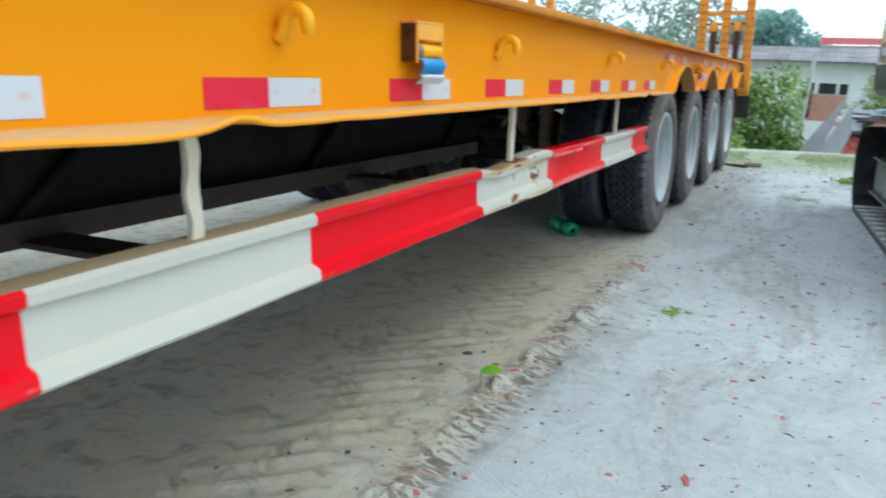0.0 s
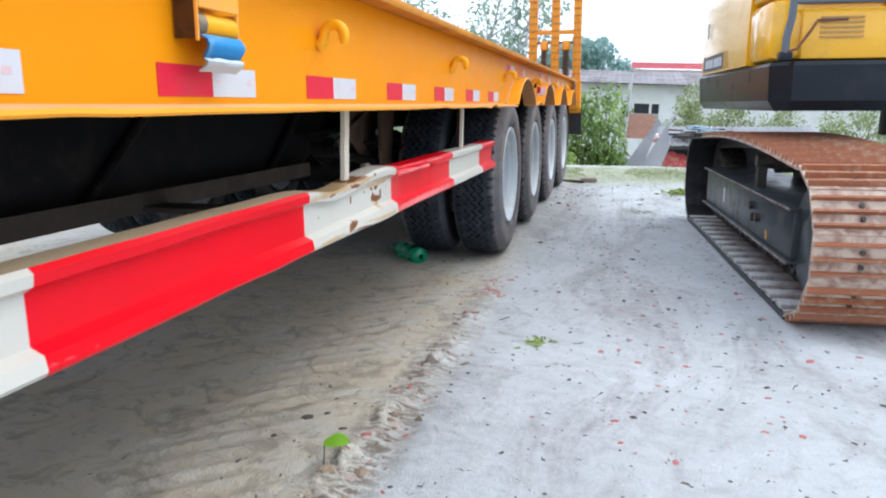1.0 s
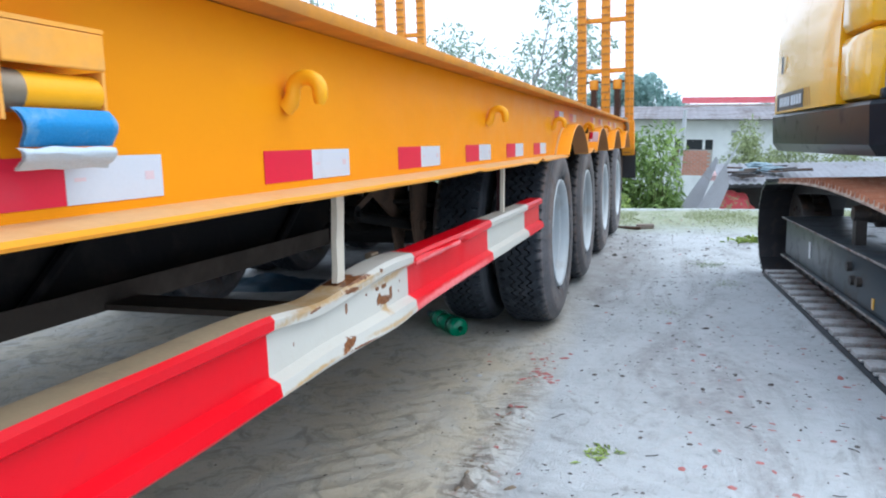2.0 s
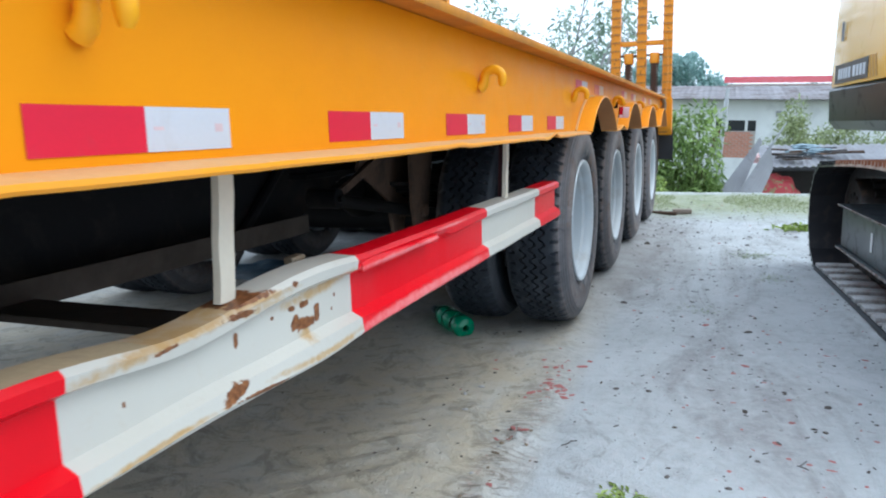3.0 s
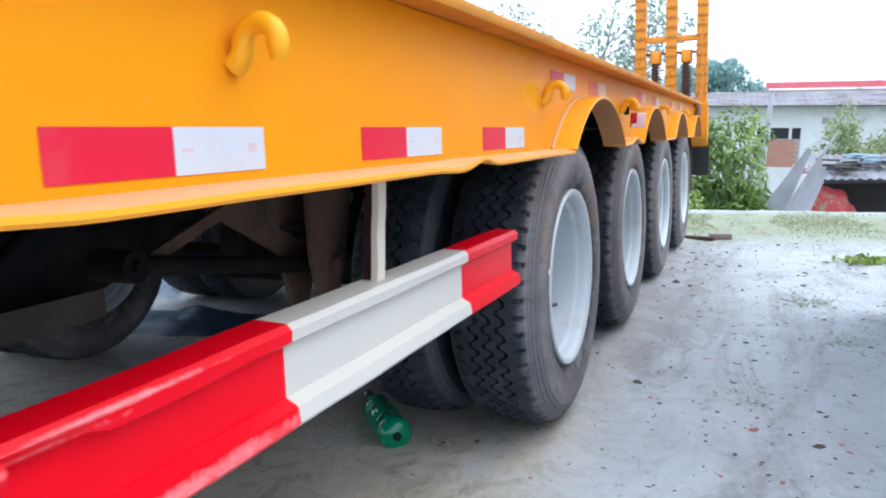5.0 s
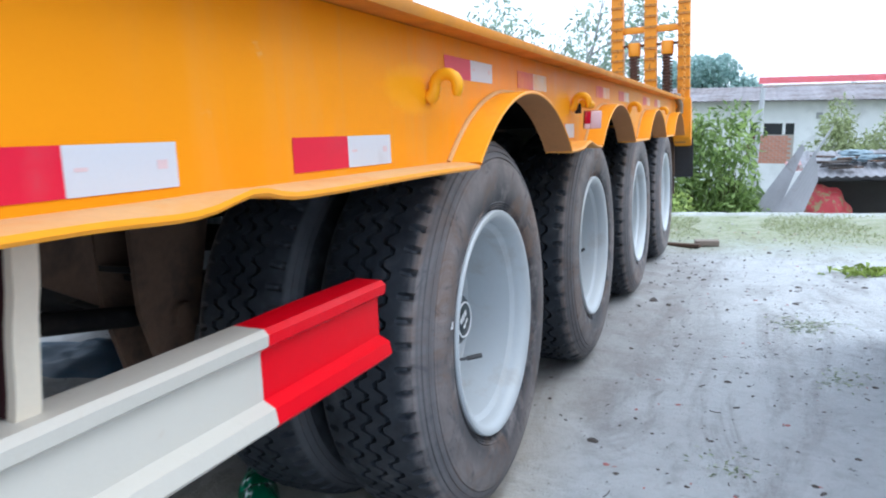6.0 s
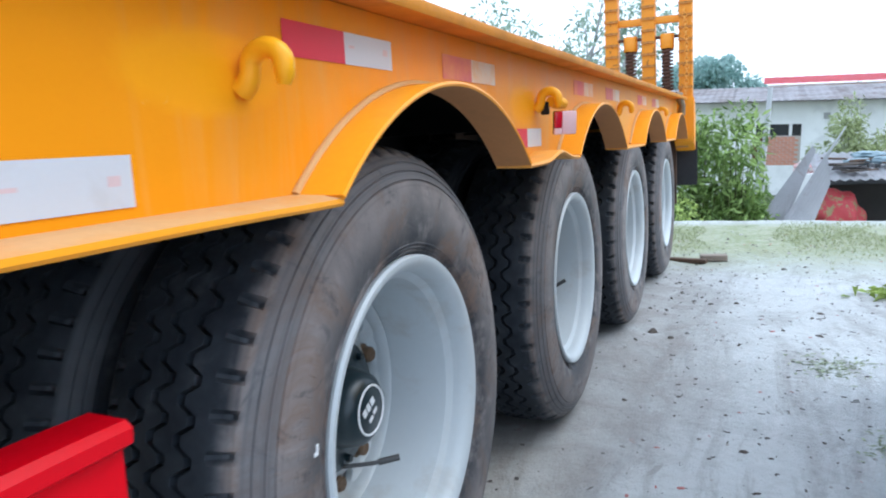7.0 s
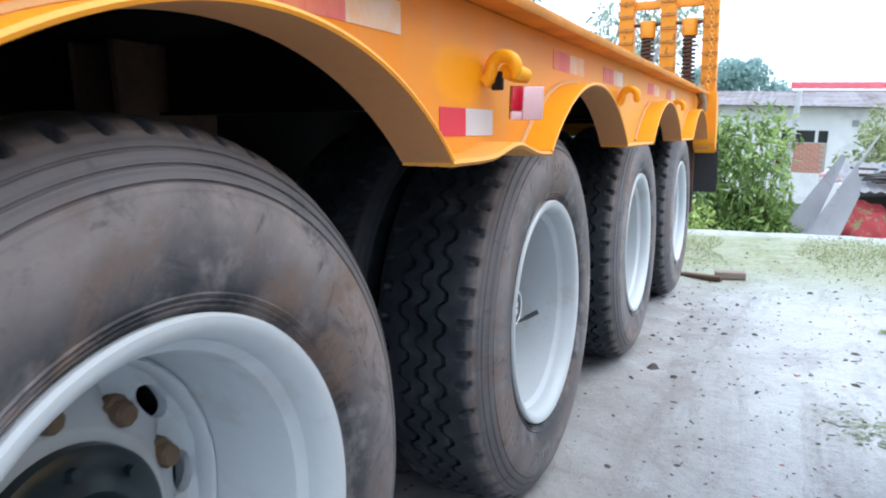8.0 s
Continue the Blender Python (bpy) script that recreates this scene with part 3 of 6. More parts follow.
# short flanges between the wheels
half = math.sqrt(ARCH_R**2 - (0.966 - ARCH_Z) ** 2)
for n, (a, b) in enumerate(zip(AXLES, AXLES[1:])):
    bm = bmesh.new()
    y0, y1 = a + ARCH_ON + half - 0.004, b + ARCH_ON - half + 0.004
    kink = (lambda y, i: (0, 0.022 * math.exp(-(((y - (y0 + 0.30)) / 0.09) ** 2)))) if n == 0 else None
    sweep(bm, [(-0.012, 0.962), (0.070, 0.960), (0.075, 0.965), (0.070, 0.971), (-0.012, 0.9715)], [y0 + (y1 - y0) * i / 20 for i in range(21)], kink)
    part("lower_flange", bm, M_YELLOW_DUST, trailer, "short yellow flange between two wheels", smooth=40)

# deck, far side plate and cross members
bm = bmesh.new()
box(bm, -WIDTH, -0.014, FRONT, REAR, 1.236, 1.249, mi=0)
# Black under-layer paints in the shade below the deck.
box(bm, -WIDTH, -0.014, FRONT, REAR, 1.205, 1.2355, mi=1)
part("deck", bm, [M_DECK, M_STEEL], trailer, "steel loading deck")
bm = bmesh.new()
box(bm, -WIDTH - 0.01, -WIDTH - 0.001, FRONT, 5.55, 0.974, 1.25)
box(bm, -WIDTH - 0.01, -WIDTH - 0.001, 5.5501, REAR, 1.10, 1.25)
part("side_plate", bm, M_YELLOW, trailer)
for x in (-0.95, -2.0):
    bm = bmesh.new()
    box(bm, x - 0.008, x + 0.008, FRONT, 4.74, 0.642, 1.204)
    box(bm, x - 0.008, x + 0.008, 4.7401, REAR - 0.15, 0.840, 1.204)
    # Added black web that darkens the open step of the beam.
    va = [bm.verts.new((x - 0.008, y, z)) for y, z in ((4.7402, 0.642), (5.20, 0.818), (4.7402, 0.818))]
    vb = [bm.verts.new((x + 0.008, v.co.y, v.co.z)) for v in va]
    bm.faces.new(va), bm.faces.new(vb)
    for q in range(3):
        bm.faces.new((va[q], va[(q + 1) % 3], vb[(q + 1) % 3], vb[q]))
    beam = part("chassis_beam", bm, M_STEEL, trailer, "black steel I-section chassis beam")
    bm = bmesh.new()
    box(bm, x - 0.075, x + 0.079, FRONT, 4.74, 0.621, 0.6415, bevel=0.003)
    box(bm, x + 0.0795, x + 0.086, FRONT, 4.74, 0.619, 0.688, bevel=0.002)
    part("beam_flange", bm, M_BEAM_DUST, beam, "dusty grey-brown lower flange with an upturned lip")
    bm = bmesh.new()
    box(bm, x - 0.075, x + 0.085, 4.741, REAR - 0.15, 0.819, 0.8395, bevel=0.003)
    part("beam_flange", bm, M_STEEL, beam, "black flange over the axles")
    for y in (0.8, 2.0, 3.2, 4.4):
        bm = bmesh.new()
        tube(bm, [(x + 0.03, y, 0.66), (x + 0.03, y + 0.55, 1.12)], 0.018, 8)
        part("web_strut", bm, M_STEEL, beam, "diagonal stiffener on the beam")
for y in (-2.6, -1.6, -0.6, 0.4, 1.4, 2.4, 3.4, 4.4, 5.2, 6.63, 7.97, 9.31):
    bm = bmesh.new()
    box(bm, -0.86, -0.02, y - 0.004, y + 0.004, 1.06, 1.203)
    box(bm, -0.86, -0.02, y - 0.03, y + 0.03, 1.052, 1.0595)
    part("outrigger", bm, M_STEEL, trailer)
for y in (0.6, 2.2, 3.6, 5.2):
    bm = bmesh.new()
    box(bm, -1.99, -0.96, y - 0.04, y + 0.04, 0.80, 1.0)
    part("cross_member", bm, M_STEEL, trailer)

# low arms from the beam to the side guard
for y in (0.64, 2.05, 3.47):
    bm = bmesh.new()
    box(bm, -0.866, -0.078, y - 0.065, y + 0.065, 0.622, 0.640, bevel=0.003)
    part("guard_arm", bm, M_BEAM_DUST, trailer, "dusty flat arm that carries the side guard")

# the far side, unseen: flange and plain guard rail, added to shade the ground
bm = bmesh.new()
box(bm, -WIDTH - 0.07, -WIDTH + 0.01, FRONT, 5.55, 0.962, 0.974, bevel=0.003)
part("lower_flange", bm, M_YELLOW, trailer, "unseen yellow lower flange of the far side, added for shade")
bm = bmesh.new()
box(bm, -WIDTH + 0.012, -WIDTH + 0.050, 0.2, 5.28, 0.634, 0.778, bevel=0.008)
far_guard = part("side_guard", bm, M_GUARD_WHITE, trailer, "unseen white guard rail of the far side, added for shade")
for y in (0.35, 1.764, 3.172, 4.581):
    bm = bmesh.new()
    box(bm, -WIDTH + 0.030, -WIDTH + 0.042, y - 0.013, y + 0.013, 0.7785, 0.961)
    part("guard_post", bm, M_POST, far_guard)

# rear cross beam and side bracket
bm = bmesh.new()
box(bm, -WIDTH, -0.02, REAR - 0.13, REAR - 0.001, 0.98, 1.204)
part("rear_beam", bm, M_YELLOW_DUST, trailer)
bm = bmesh.new()
vs = [bm.verts.new((x, y, z)) for x in (-0.02, 0.118) for y, z in ((REAR + 0.001, 1.26), (REAR + 0.10, 1.23), (REAR + 0.17, 1.10), (REAR + 0.14, 0.86), (REAR + 0.02, 0.93))]
bm.faces.new(vs[:5]), bm.faces.new(vs[5:])
for k in range(5):
    bm.faces.new((vs[k], vs[(k + 1) % 5], vs[5 + (k + 1) % 5], vs[5 + k]))
bmesh.ops.bevel(bm, geom=list(bm.edges), offset=0.006, segments=2, affect="EDGES")
part("tail_bracket", bm, M_YELLOW, trailer, "thick yellow end bracket", smooth=30)

# retro-reflective strips
LOW_TAPES = [1.190, 1.756, 2.312, 2.843, 3.400, 3.946, 4.484, 5.010]


def reflective_strip(y, z, length=0.30, tall=0.050, cut=0.505, marks=True, films=(M_TAPE_RED, M_TAPE_WHITE)):
    bm = bmesh.new()
    box(bm, 0.0009, 0.0015, y, y + length * cut, z, z + tall, mi=0)
    box(bm, 0.0009, 0.0015, y + length * cut + 0.0005, y + length, z, z + tall, mi=1)
    strip = part("reflective_strip", bm, list(films), trailer, "red and white reflective strip" if films[0] == M_TAPE_RED else "sun-faded pinkish reflective strip")
    if marks:
        bm = bmesh.new()
        box(bm, 0.0016, 0.0018, y + length - 0.030, y + length - 0.015, z + 0.021, z + 0.031)
        part("print_mark", bm, M_TAPE_MARK, strip)
        bm = bmesh.new()
        box(bm, 0.0016, 0.0018, y + length * cut + 0.012, y + length * cut + 0.028, z + 0.024, z + 0.028)
        part("print_mark", bm, M_TAPE_MARK, strip)


for y in LOW_TAPES:
    reflective_strip(y, 0.986)
for y in (5.574, 6.085, 7.16, 7.70, 8.52, 9.05):
    reflective_strip(y, 1.151 if y < 7 else 1.160, 0.30, 0.046, marks=y < 6, films=(M_TAPE_RED, M_TAPE_WHITE) if y < 5.9 else (M_TAPE_PINK, M_TAPE_CREAM))
reflective_strip(6.515, 1.005, 0.24, 0.048, 0.45, False)


def rope_hook(y, z=1.104):
    """A bent round bar that stands out from the plate, its free end turned down."""
    bm = bmesh.new()
    pts = [(0.002, y, z), (0.011, y, z + 0.006), (0.016, y, z + 0.018)]
    for k in range(9):
        a = radians(175 - 175 * k / 8)
        pts.append((0.040 + 0.024 * math.cos(a), y, z + 0.024 + 0.021 * math.sin(a)))
    pts += [(0.064, y, z + 0.012), (0.062, y, z + 0.002)]
    rad = [0.015, 0.0140] + [0.0125] * (len(pts) - 4) + [0.0115, 0.007]
    tube(bm, pts, 0.0140, 12, True, rad)
    part("rope_hook", bm, M_YELLOW_FRESH, trailer, "bent yellow rope hook", smooth=60)


HOOKS = [1.940, 2.915, 4.200, 5.485, 6.710, 7.930, 9.180]
for y in HOOKS:
    rope_hook(y)

# freshly painted patch and the loose marker lamp at the fifth hook
bm = bmesh.new()
# Dark box doubles as the shaded gap inside the hook.
box(bm, 0.014, 0.036, 6.712, 6.726, 1.088, 1.122, bevel=0.003)
holder = part("lamp_bracket", bm, M_STEEL, trailer, "dark lamp bracket, also painting the dark gap inside the hook")
face = pose(0.062, 6.772, 1.066, 0, 6, -50)
bm = bmesh.new()
tube(bm, [(0.040, 6.715, 1.122), (0.050, 6.745, 1.120), (0.062, 6.775, 1.116)], 0.016, 12, True, [0.013, 0.017, 0.014])
part("lamp_hood", bm, M_YELLOW_FRESH, holder, "yellow lamp hood", smooth=40)
bm = bmesh.new()
box(bm, -0.006, 0.002, -0.031, 0.031, -0.031, 0.031, turn=face, bevel=0.002)
part("lamp_body", bm, M_STEEL, holder, "dark lamp body", smooth=40)
bm = bmesh.new()
box(bm, 0.0025, 0.014, -0.0325, -0.0105, -0.014, 0.031, turn=face, bevel=0.003)
part("red_lens", bm, M_LAMP_RED, holder, "red part of the lamp lens", smooth=40)
bm = bmesh.new()
box(bm, 0.0025, 0.0135, -0.0100, 0.0325, -0.032, 0.031, turn=face, bevel=0.003)
box(bm, 0.0025, 0.0135, -0.0325, -0.0105, -0.032, -0.0145, turn=face, bevel=0.003)
part("pale_lens", bm, M_LAMP_PALE, holder, "pale pink part of the lamp lens", smooth=40)

# strap winch: angled plate, roller and a blue strap that hangs down
bm = bmesh.new()
box(bm, 0.004, 0.0460, 2.358, 2.486, 1.1565, 1.1610)
winch = part("strap_winch", bm, M_YELLOW_DUST, trailer, "small orange strap winch bracket")
bm = bmesh.new()
box(bm, 0.0405, 0.0460, 2.366, 2.486, 1.120, 1.1560, bevel=0.002)
part("front_plate", bm, M_YELLOW_DUST, winch, "orange front plate of the winch")
bm = bmesh.new()
box(bm, 0.0400, 0.0455, 2.3595, 2.3640, 1.070, 1.1560, bevel=0.001)
part("cheek_edge", bm, M_YELLOW_DUST, winch)
# Dark brown here paints the shade on the cheek and the plate behind.
bm = bmesh.new()
box(bm, 0.0040, 0.0398, 2.3605, 2.3630, 1.074, 1.1560)
part("cheek_plate", bm, M_CHEEK_SHADE, winch, "side cheek of the winch, its shade painted dark brown")
bm = bmesh.new()
box(bm, 0.004, 0.044, 2.4815, 2.486, 1.062, 1.1195, bevel=0.001)
part("cheek_plate", bm, M_YELLOW_DUST, winch)
bm = bmesh.new()
tube(bm, [(0.027, 2.374, 1.097), (0.027, 2.4800, 1.097)], 0.019, 20)
part("roller", bm, M_YELLOW_FRESH, winch, "yellow roller", smooth=50)
bm = bmesh.new()
tube(bm, [(0.027, 2.3630, 1.097), (0.027, 2.388, 1.097)], 0.0195, 20)
part("collar", bm, M_CHAIN, winch, "grey roller collar", smooth=50)


def strap(z_top, z_bot, mat, lab, x0, x1, seed):
    bm = bmesh.new()
    rows = []
    for i in range(9):
        k = i / 8
        z = z_top + (z_bot - z_top) * k
        x = x0 + (x1 - x0) * k + 0.008 * math.sin(k * 4 + seed)
        rows.append([(x, 2.372 + 0.010 * k + 0.112 * j / 6 - 0.002 * j / 6 * k, z + 0.003 * noise.noise((j, i, seed))) for j in range(7)])
    for o in (0.0, 0.004):
        grid = [[bm.verts.new((x + o, y, z)) for x, y, z in r] for r in rows]
        for a, b in zip(grid, grid[1:]):
            for j in range(6):
                bm.faces.new((a[j], a[j + 1], b[j + 1], b[j]))
    part("strap", bm, mat, winch, lab, smooth=60)


strap(1.081, 1.046, M_STRAP, "blue webbing strap", 0.042, 0.042, 0)
strap(1.0455, 1.024, M_STRAP_END, "frayed pale strap end", 0.040, 0.036, 0.5)


# ---- side guard: a stepped channel rail on flat posts ----
def guard_shift(y, i):
    bump = math.exp(-(((y - 3.34) / 0.16) ** 2))
    dz = 0.016 * bump * (1.0 if i >= 3 else 0.45) - 0.020 * math.exp(-(((y - 3.06) / 0.13) ** 2)) * (1 if 6 <= i <= 12 else 0.2)
    dx = 0.022 * bump - 0.010 * math.exp(-(((y - 3.06) / 0.12) ** 2))
    if 3.52 < y < 4.18 and i in (5, 6):
        dz += 0.005 * math.sin((y - 3.52) * 9) + (0.006 if 3.6 < y < 3.98 else 0.0)
        dx -= 0.004 if 3.6 < y < 3.98 else 0.0
    return dx + 0.002 * noise.noise((y * 4, i * 0.3, 3)), dz + 0.002 * noise.noise((y * 5, i * 0.3, 8))


GUARD = [(-0.070, 0.634), (-0.012, 0.633), (-0.006, 0.640), (-0.010, 0.662), (-0.030, 0.672), (-0.030, 0.742), (-0.014, 0.752), (-0.012, 0.768), (-0.020, 0.776),
         (-0.072, 0.778), (-0.072, 0.774), (-0.022, 0.771), (-0.018, 0.764), (-0.036, 0.740), (-0.036, 0.670), (-0.016, 0.658), (-0.012, 0.640), (-0.070, 0.638)]
CUTS = [(0.2, 0), (1.448, 1), (2.052, 0), (2.868, 1), (3.490, 0), (4.298, 1), (4.940, 0), (9, 0)]


def guard_paint_at(y, i):
    colour = 0
    for n, (start, c) in enumerate(CUTS):
        if y >= start:
            colour = c
    if i == 8 and y < 3.0:
        return 2
    return colour


bm = bmesh.new()
gys = sorted(set([round(c, 4) for c, _ in CUTS if 0.2 < c < 5] + [0.2 + 0.05 * k for k in range(20)] + [1.2 + 0.025 * k for k in range(164)] + [5.287]))
sweep(bm, GUARD, [y for y in gys if y <= 5.2871], guard_shift, guard_paint_at)
guard = part("side_guard", bm, [M_GUARD_RED, M_GUARD_WHITE, M_GUARD_TOP], trailer, "red and white steel side guard rail, buckled and rusting", smooth=35)
for n, (y, lean, hw0) in enumerate(((0.35, 0.0, 0.013), (1.764, 0.0, 0.013), (3.166, 0.017, 0.0165), (4.598, 0.023, 0.0140))):
    bm = bmesh.new()
    wob = 0.003 if n == 1 else 0.0008
    rows = []
    for k in range(13):
        z = 0.772 + (0.966 - 0.772) * k / 12
        s = wob * math.sin(k * 0.9) + 0.0008 * noise.noise((k * 0.7, n, 1)) + lean * k / 12
        hw = hw0 + wob * 0.35 * math.cos(k * 1.4)
        rows.append([bm.verts.new(p) for p in ((-0.052, y - hw + s, z), (-0.040 + wob * 0.6 * math.sin(k), y - hw + s, z), (-0.040, y + hw + s, z), (-0.052, y + hw + s, z))])
    for a, b in zip(rows, rows[1:]):
        for k in range(4):
            bm.faces.new((a[k], a[(k + 1) % 4], b[(k + 1) % 4], b[k]))
    bm.faces.new(rows[0]), bm.faces.new(rows[-1])
    part("guard_post", bm, M_POST, guard, "chipped cream flat-bar post", smooth=50)
    if n < 3:
        continue
    bm = bmesh.new()
    vs = [bm.verts.new((x, y + dy + (lean if z > 0.9 else 0), z)) for z in (0.780, 0.966) for x, dy in ((-0.0535, -hw0), (-0.0535, -hw0 + 0.004), (-0.066, -hw0 + 0.004), (-0.066, -hw0))]
    for q in range(4):
        bm.faces.new((vs[q], vs[(q + 1) % 4], vs[4 + (q + 1) % 4], vs[4 + q]))
    bm.faces.new(vs[:4]), bm.faces.new(vs[4:])
    part("post_web", bm, M_MAROON_STEEL, guard, "dark maroon inner leg of the post")
bm = bmesh.new()
sweep(bm, [(-0.014, 0.751), (-0.004, 0.750), (-0.001, 0.755), (-0.002, 0.763), (-0.008, 0.768), (-0.016, 0.767)], [3.505 + 0.02 * k for k in range(20)],
      lambda y, i: (0.002 * noise.noise((y * 9, i, 4)), 0.003 * noise.noise((y * 7, i * 0.4, 6)) - 0.004 * max(0, (y - 3.80) / 0.1)))
part("folded_lip", bm, M_GUARD_RED, guard, "buckled red lip folded over the rail", smooth=50)
# weld stubs and a scrap on the rail's inner edge
bm = bmesh.new()
box(bm, -0.075, -0.055, 3.36, 3.40, 0.786, 0.800, bevel=0.004)
part("clip", bm, M_CHAIN, guard, "pale metal clip")


# ---- suspension ----
def hanger(y):
    bm = bmesh.new()
    out = [(y - 0.12, 1.20), (y + 0.17, 1.20), (y + 0.15, 0.84), (y + 0.09, 0.62), (y + 0.04, 0.49), (y - 0.05, 0.49), (y - 0.10, 0.65)]
    a = [bm.verts.new((-0.715, p, z)) for p, z in out]
    b = [bm.verts.new((-0.700, p, z)) for p, z in out]
    c = [bm.verts.new((-0.815, p, z)) for p, z in out]
    d = [bm.verts.new((-0.830, p, z)) for p, z in out]
    for s, e in ((a, b), (c, d)):
        bm.faces.new(s), bm.faces.new(e)
        for k in range(len(out)):
            bm.faces.new((s[k], s[(k + 1) % len(out)], e[(k + 1) % len(out)], e[k]))
    tube(bm, [(-0.85, y + 0.02, 0.62), (-0.68, y + 0.02, 0.62)], 0.030, 14)
    h = part("spring_hanger", bm, M_STEEL_RUST, trailer, "brown dusty spring hanger plates", smooth=40)
    bm = bmesh.new()
    tube(bm, [(-0.76, y + 0.02, 0.62), (-0.76, y - 0.78, 0.755)], 0.026, 12)
    tube(bm, [(-0.82, y - 0.78, 0.755), (-0.70, y - 0.78, 0.755)], 0.038, 14)
    tube(bm, [(-0.70, y - 0.78, 0.755), (-0.685, y - 0.78, 0.755)], 0.014, 8)
    part("radius_rod", bm, M_STEEL, h, "black dusty radius rod", smooth=40)


def leaf_spring(c):
    bm = bmesh.new()
    for k in range(7):
        run = 0.58 - 0.07 * k
        pts = [(c - run + 2 * run * i / 10) for i in range(11)]
        for o0, o1 in zip(pts, pts[1:]):
            z0, z1 = (0.66 - 0.016 * k + 0.16 * ((o - c) / 0.6) ** 2 * 0.6 for o in (o0, o1))
            v = [bm.verts.new((x, y, z + dz)) for x in (-0.81, -0.72) for y, z in ((o0, z0), (o1, z1)) for dz in (0, 0.014)]
            for f in ((0, 2, 3, 1), (4, 5, 7, 6), (0, 1, 5, 4), (2, 6, 7, 3), (0, 4, 6, 2), (1, 3, 7, 5)):
                bm.faces.new([v[q] for q in f])
    part("leaf_spring", bm, M_STEEL, trailer, "stacked black leaf spring")


hanger(5.470)
for a, b in zip(AXLES, AXLES[1:]):
    hanger((a + b) / 2)
for c in AXLES:
    leaf_spring(c)
    bm = bmesh.new()
    tube(bm, [(-WIDTH + 0.3, c, HUB_Z), (-0.3, c, HUB_Z)], 0.075, 16)
    part("axle", bm, M_STEEL, trailer, "black axle tube", smooth=40)
    bm = bmesh.new()
    tube(bm, [(-1.12, c - 0.20, 0.62), (-1.12, c - 0.28, 0.65), (-1.12, c - 0.40, 0.70)], 0.09, 16, True, [0.075, 0.095, 0.085])
    part("brake_chamber", bm, M_STEEL, trailer, "round brake chamber", smooth=40)

# inclined brace and gusset ahead of the first hanger
bm = bmesh.new()
box(bm, -0.790, -0.772, 4.80, 5.62, -0.016, 0.016, turn=Matrix.Translation((0, 4.80, 0.748)) @ Matrix.Rotation(radians(18), 4, "X") @ Matrix.Translation((0, -4.80, 0)))
part("brace", bm, M_STEEL_RUST, trailer, "thin grey-brown flat brace")
bm = bmesh.new()
shape = [(5.03, 0.842), (5.345, 0.672), (5.345, 1.20), (5.24, 1.20), (5.10, 0.93)]
va = [bm.verts.new((-0.800, y, z)) for y, z in shape]
vb = [bm.verts.new((-0.812, y, z)) for y, z in shape]
bm.faces.new(va), bm.faces.new(vb)
for q in range(5):
    bm.faces.new((va[q], va[(q + 1) % 5], vb[(q + 1) % 5], vb[q]))
part("gusset", bm, M_STEEL_RUST, trailer, "brown dusty gusset plate")


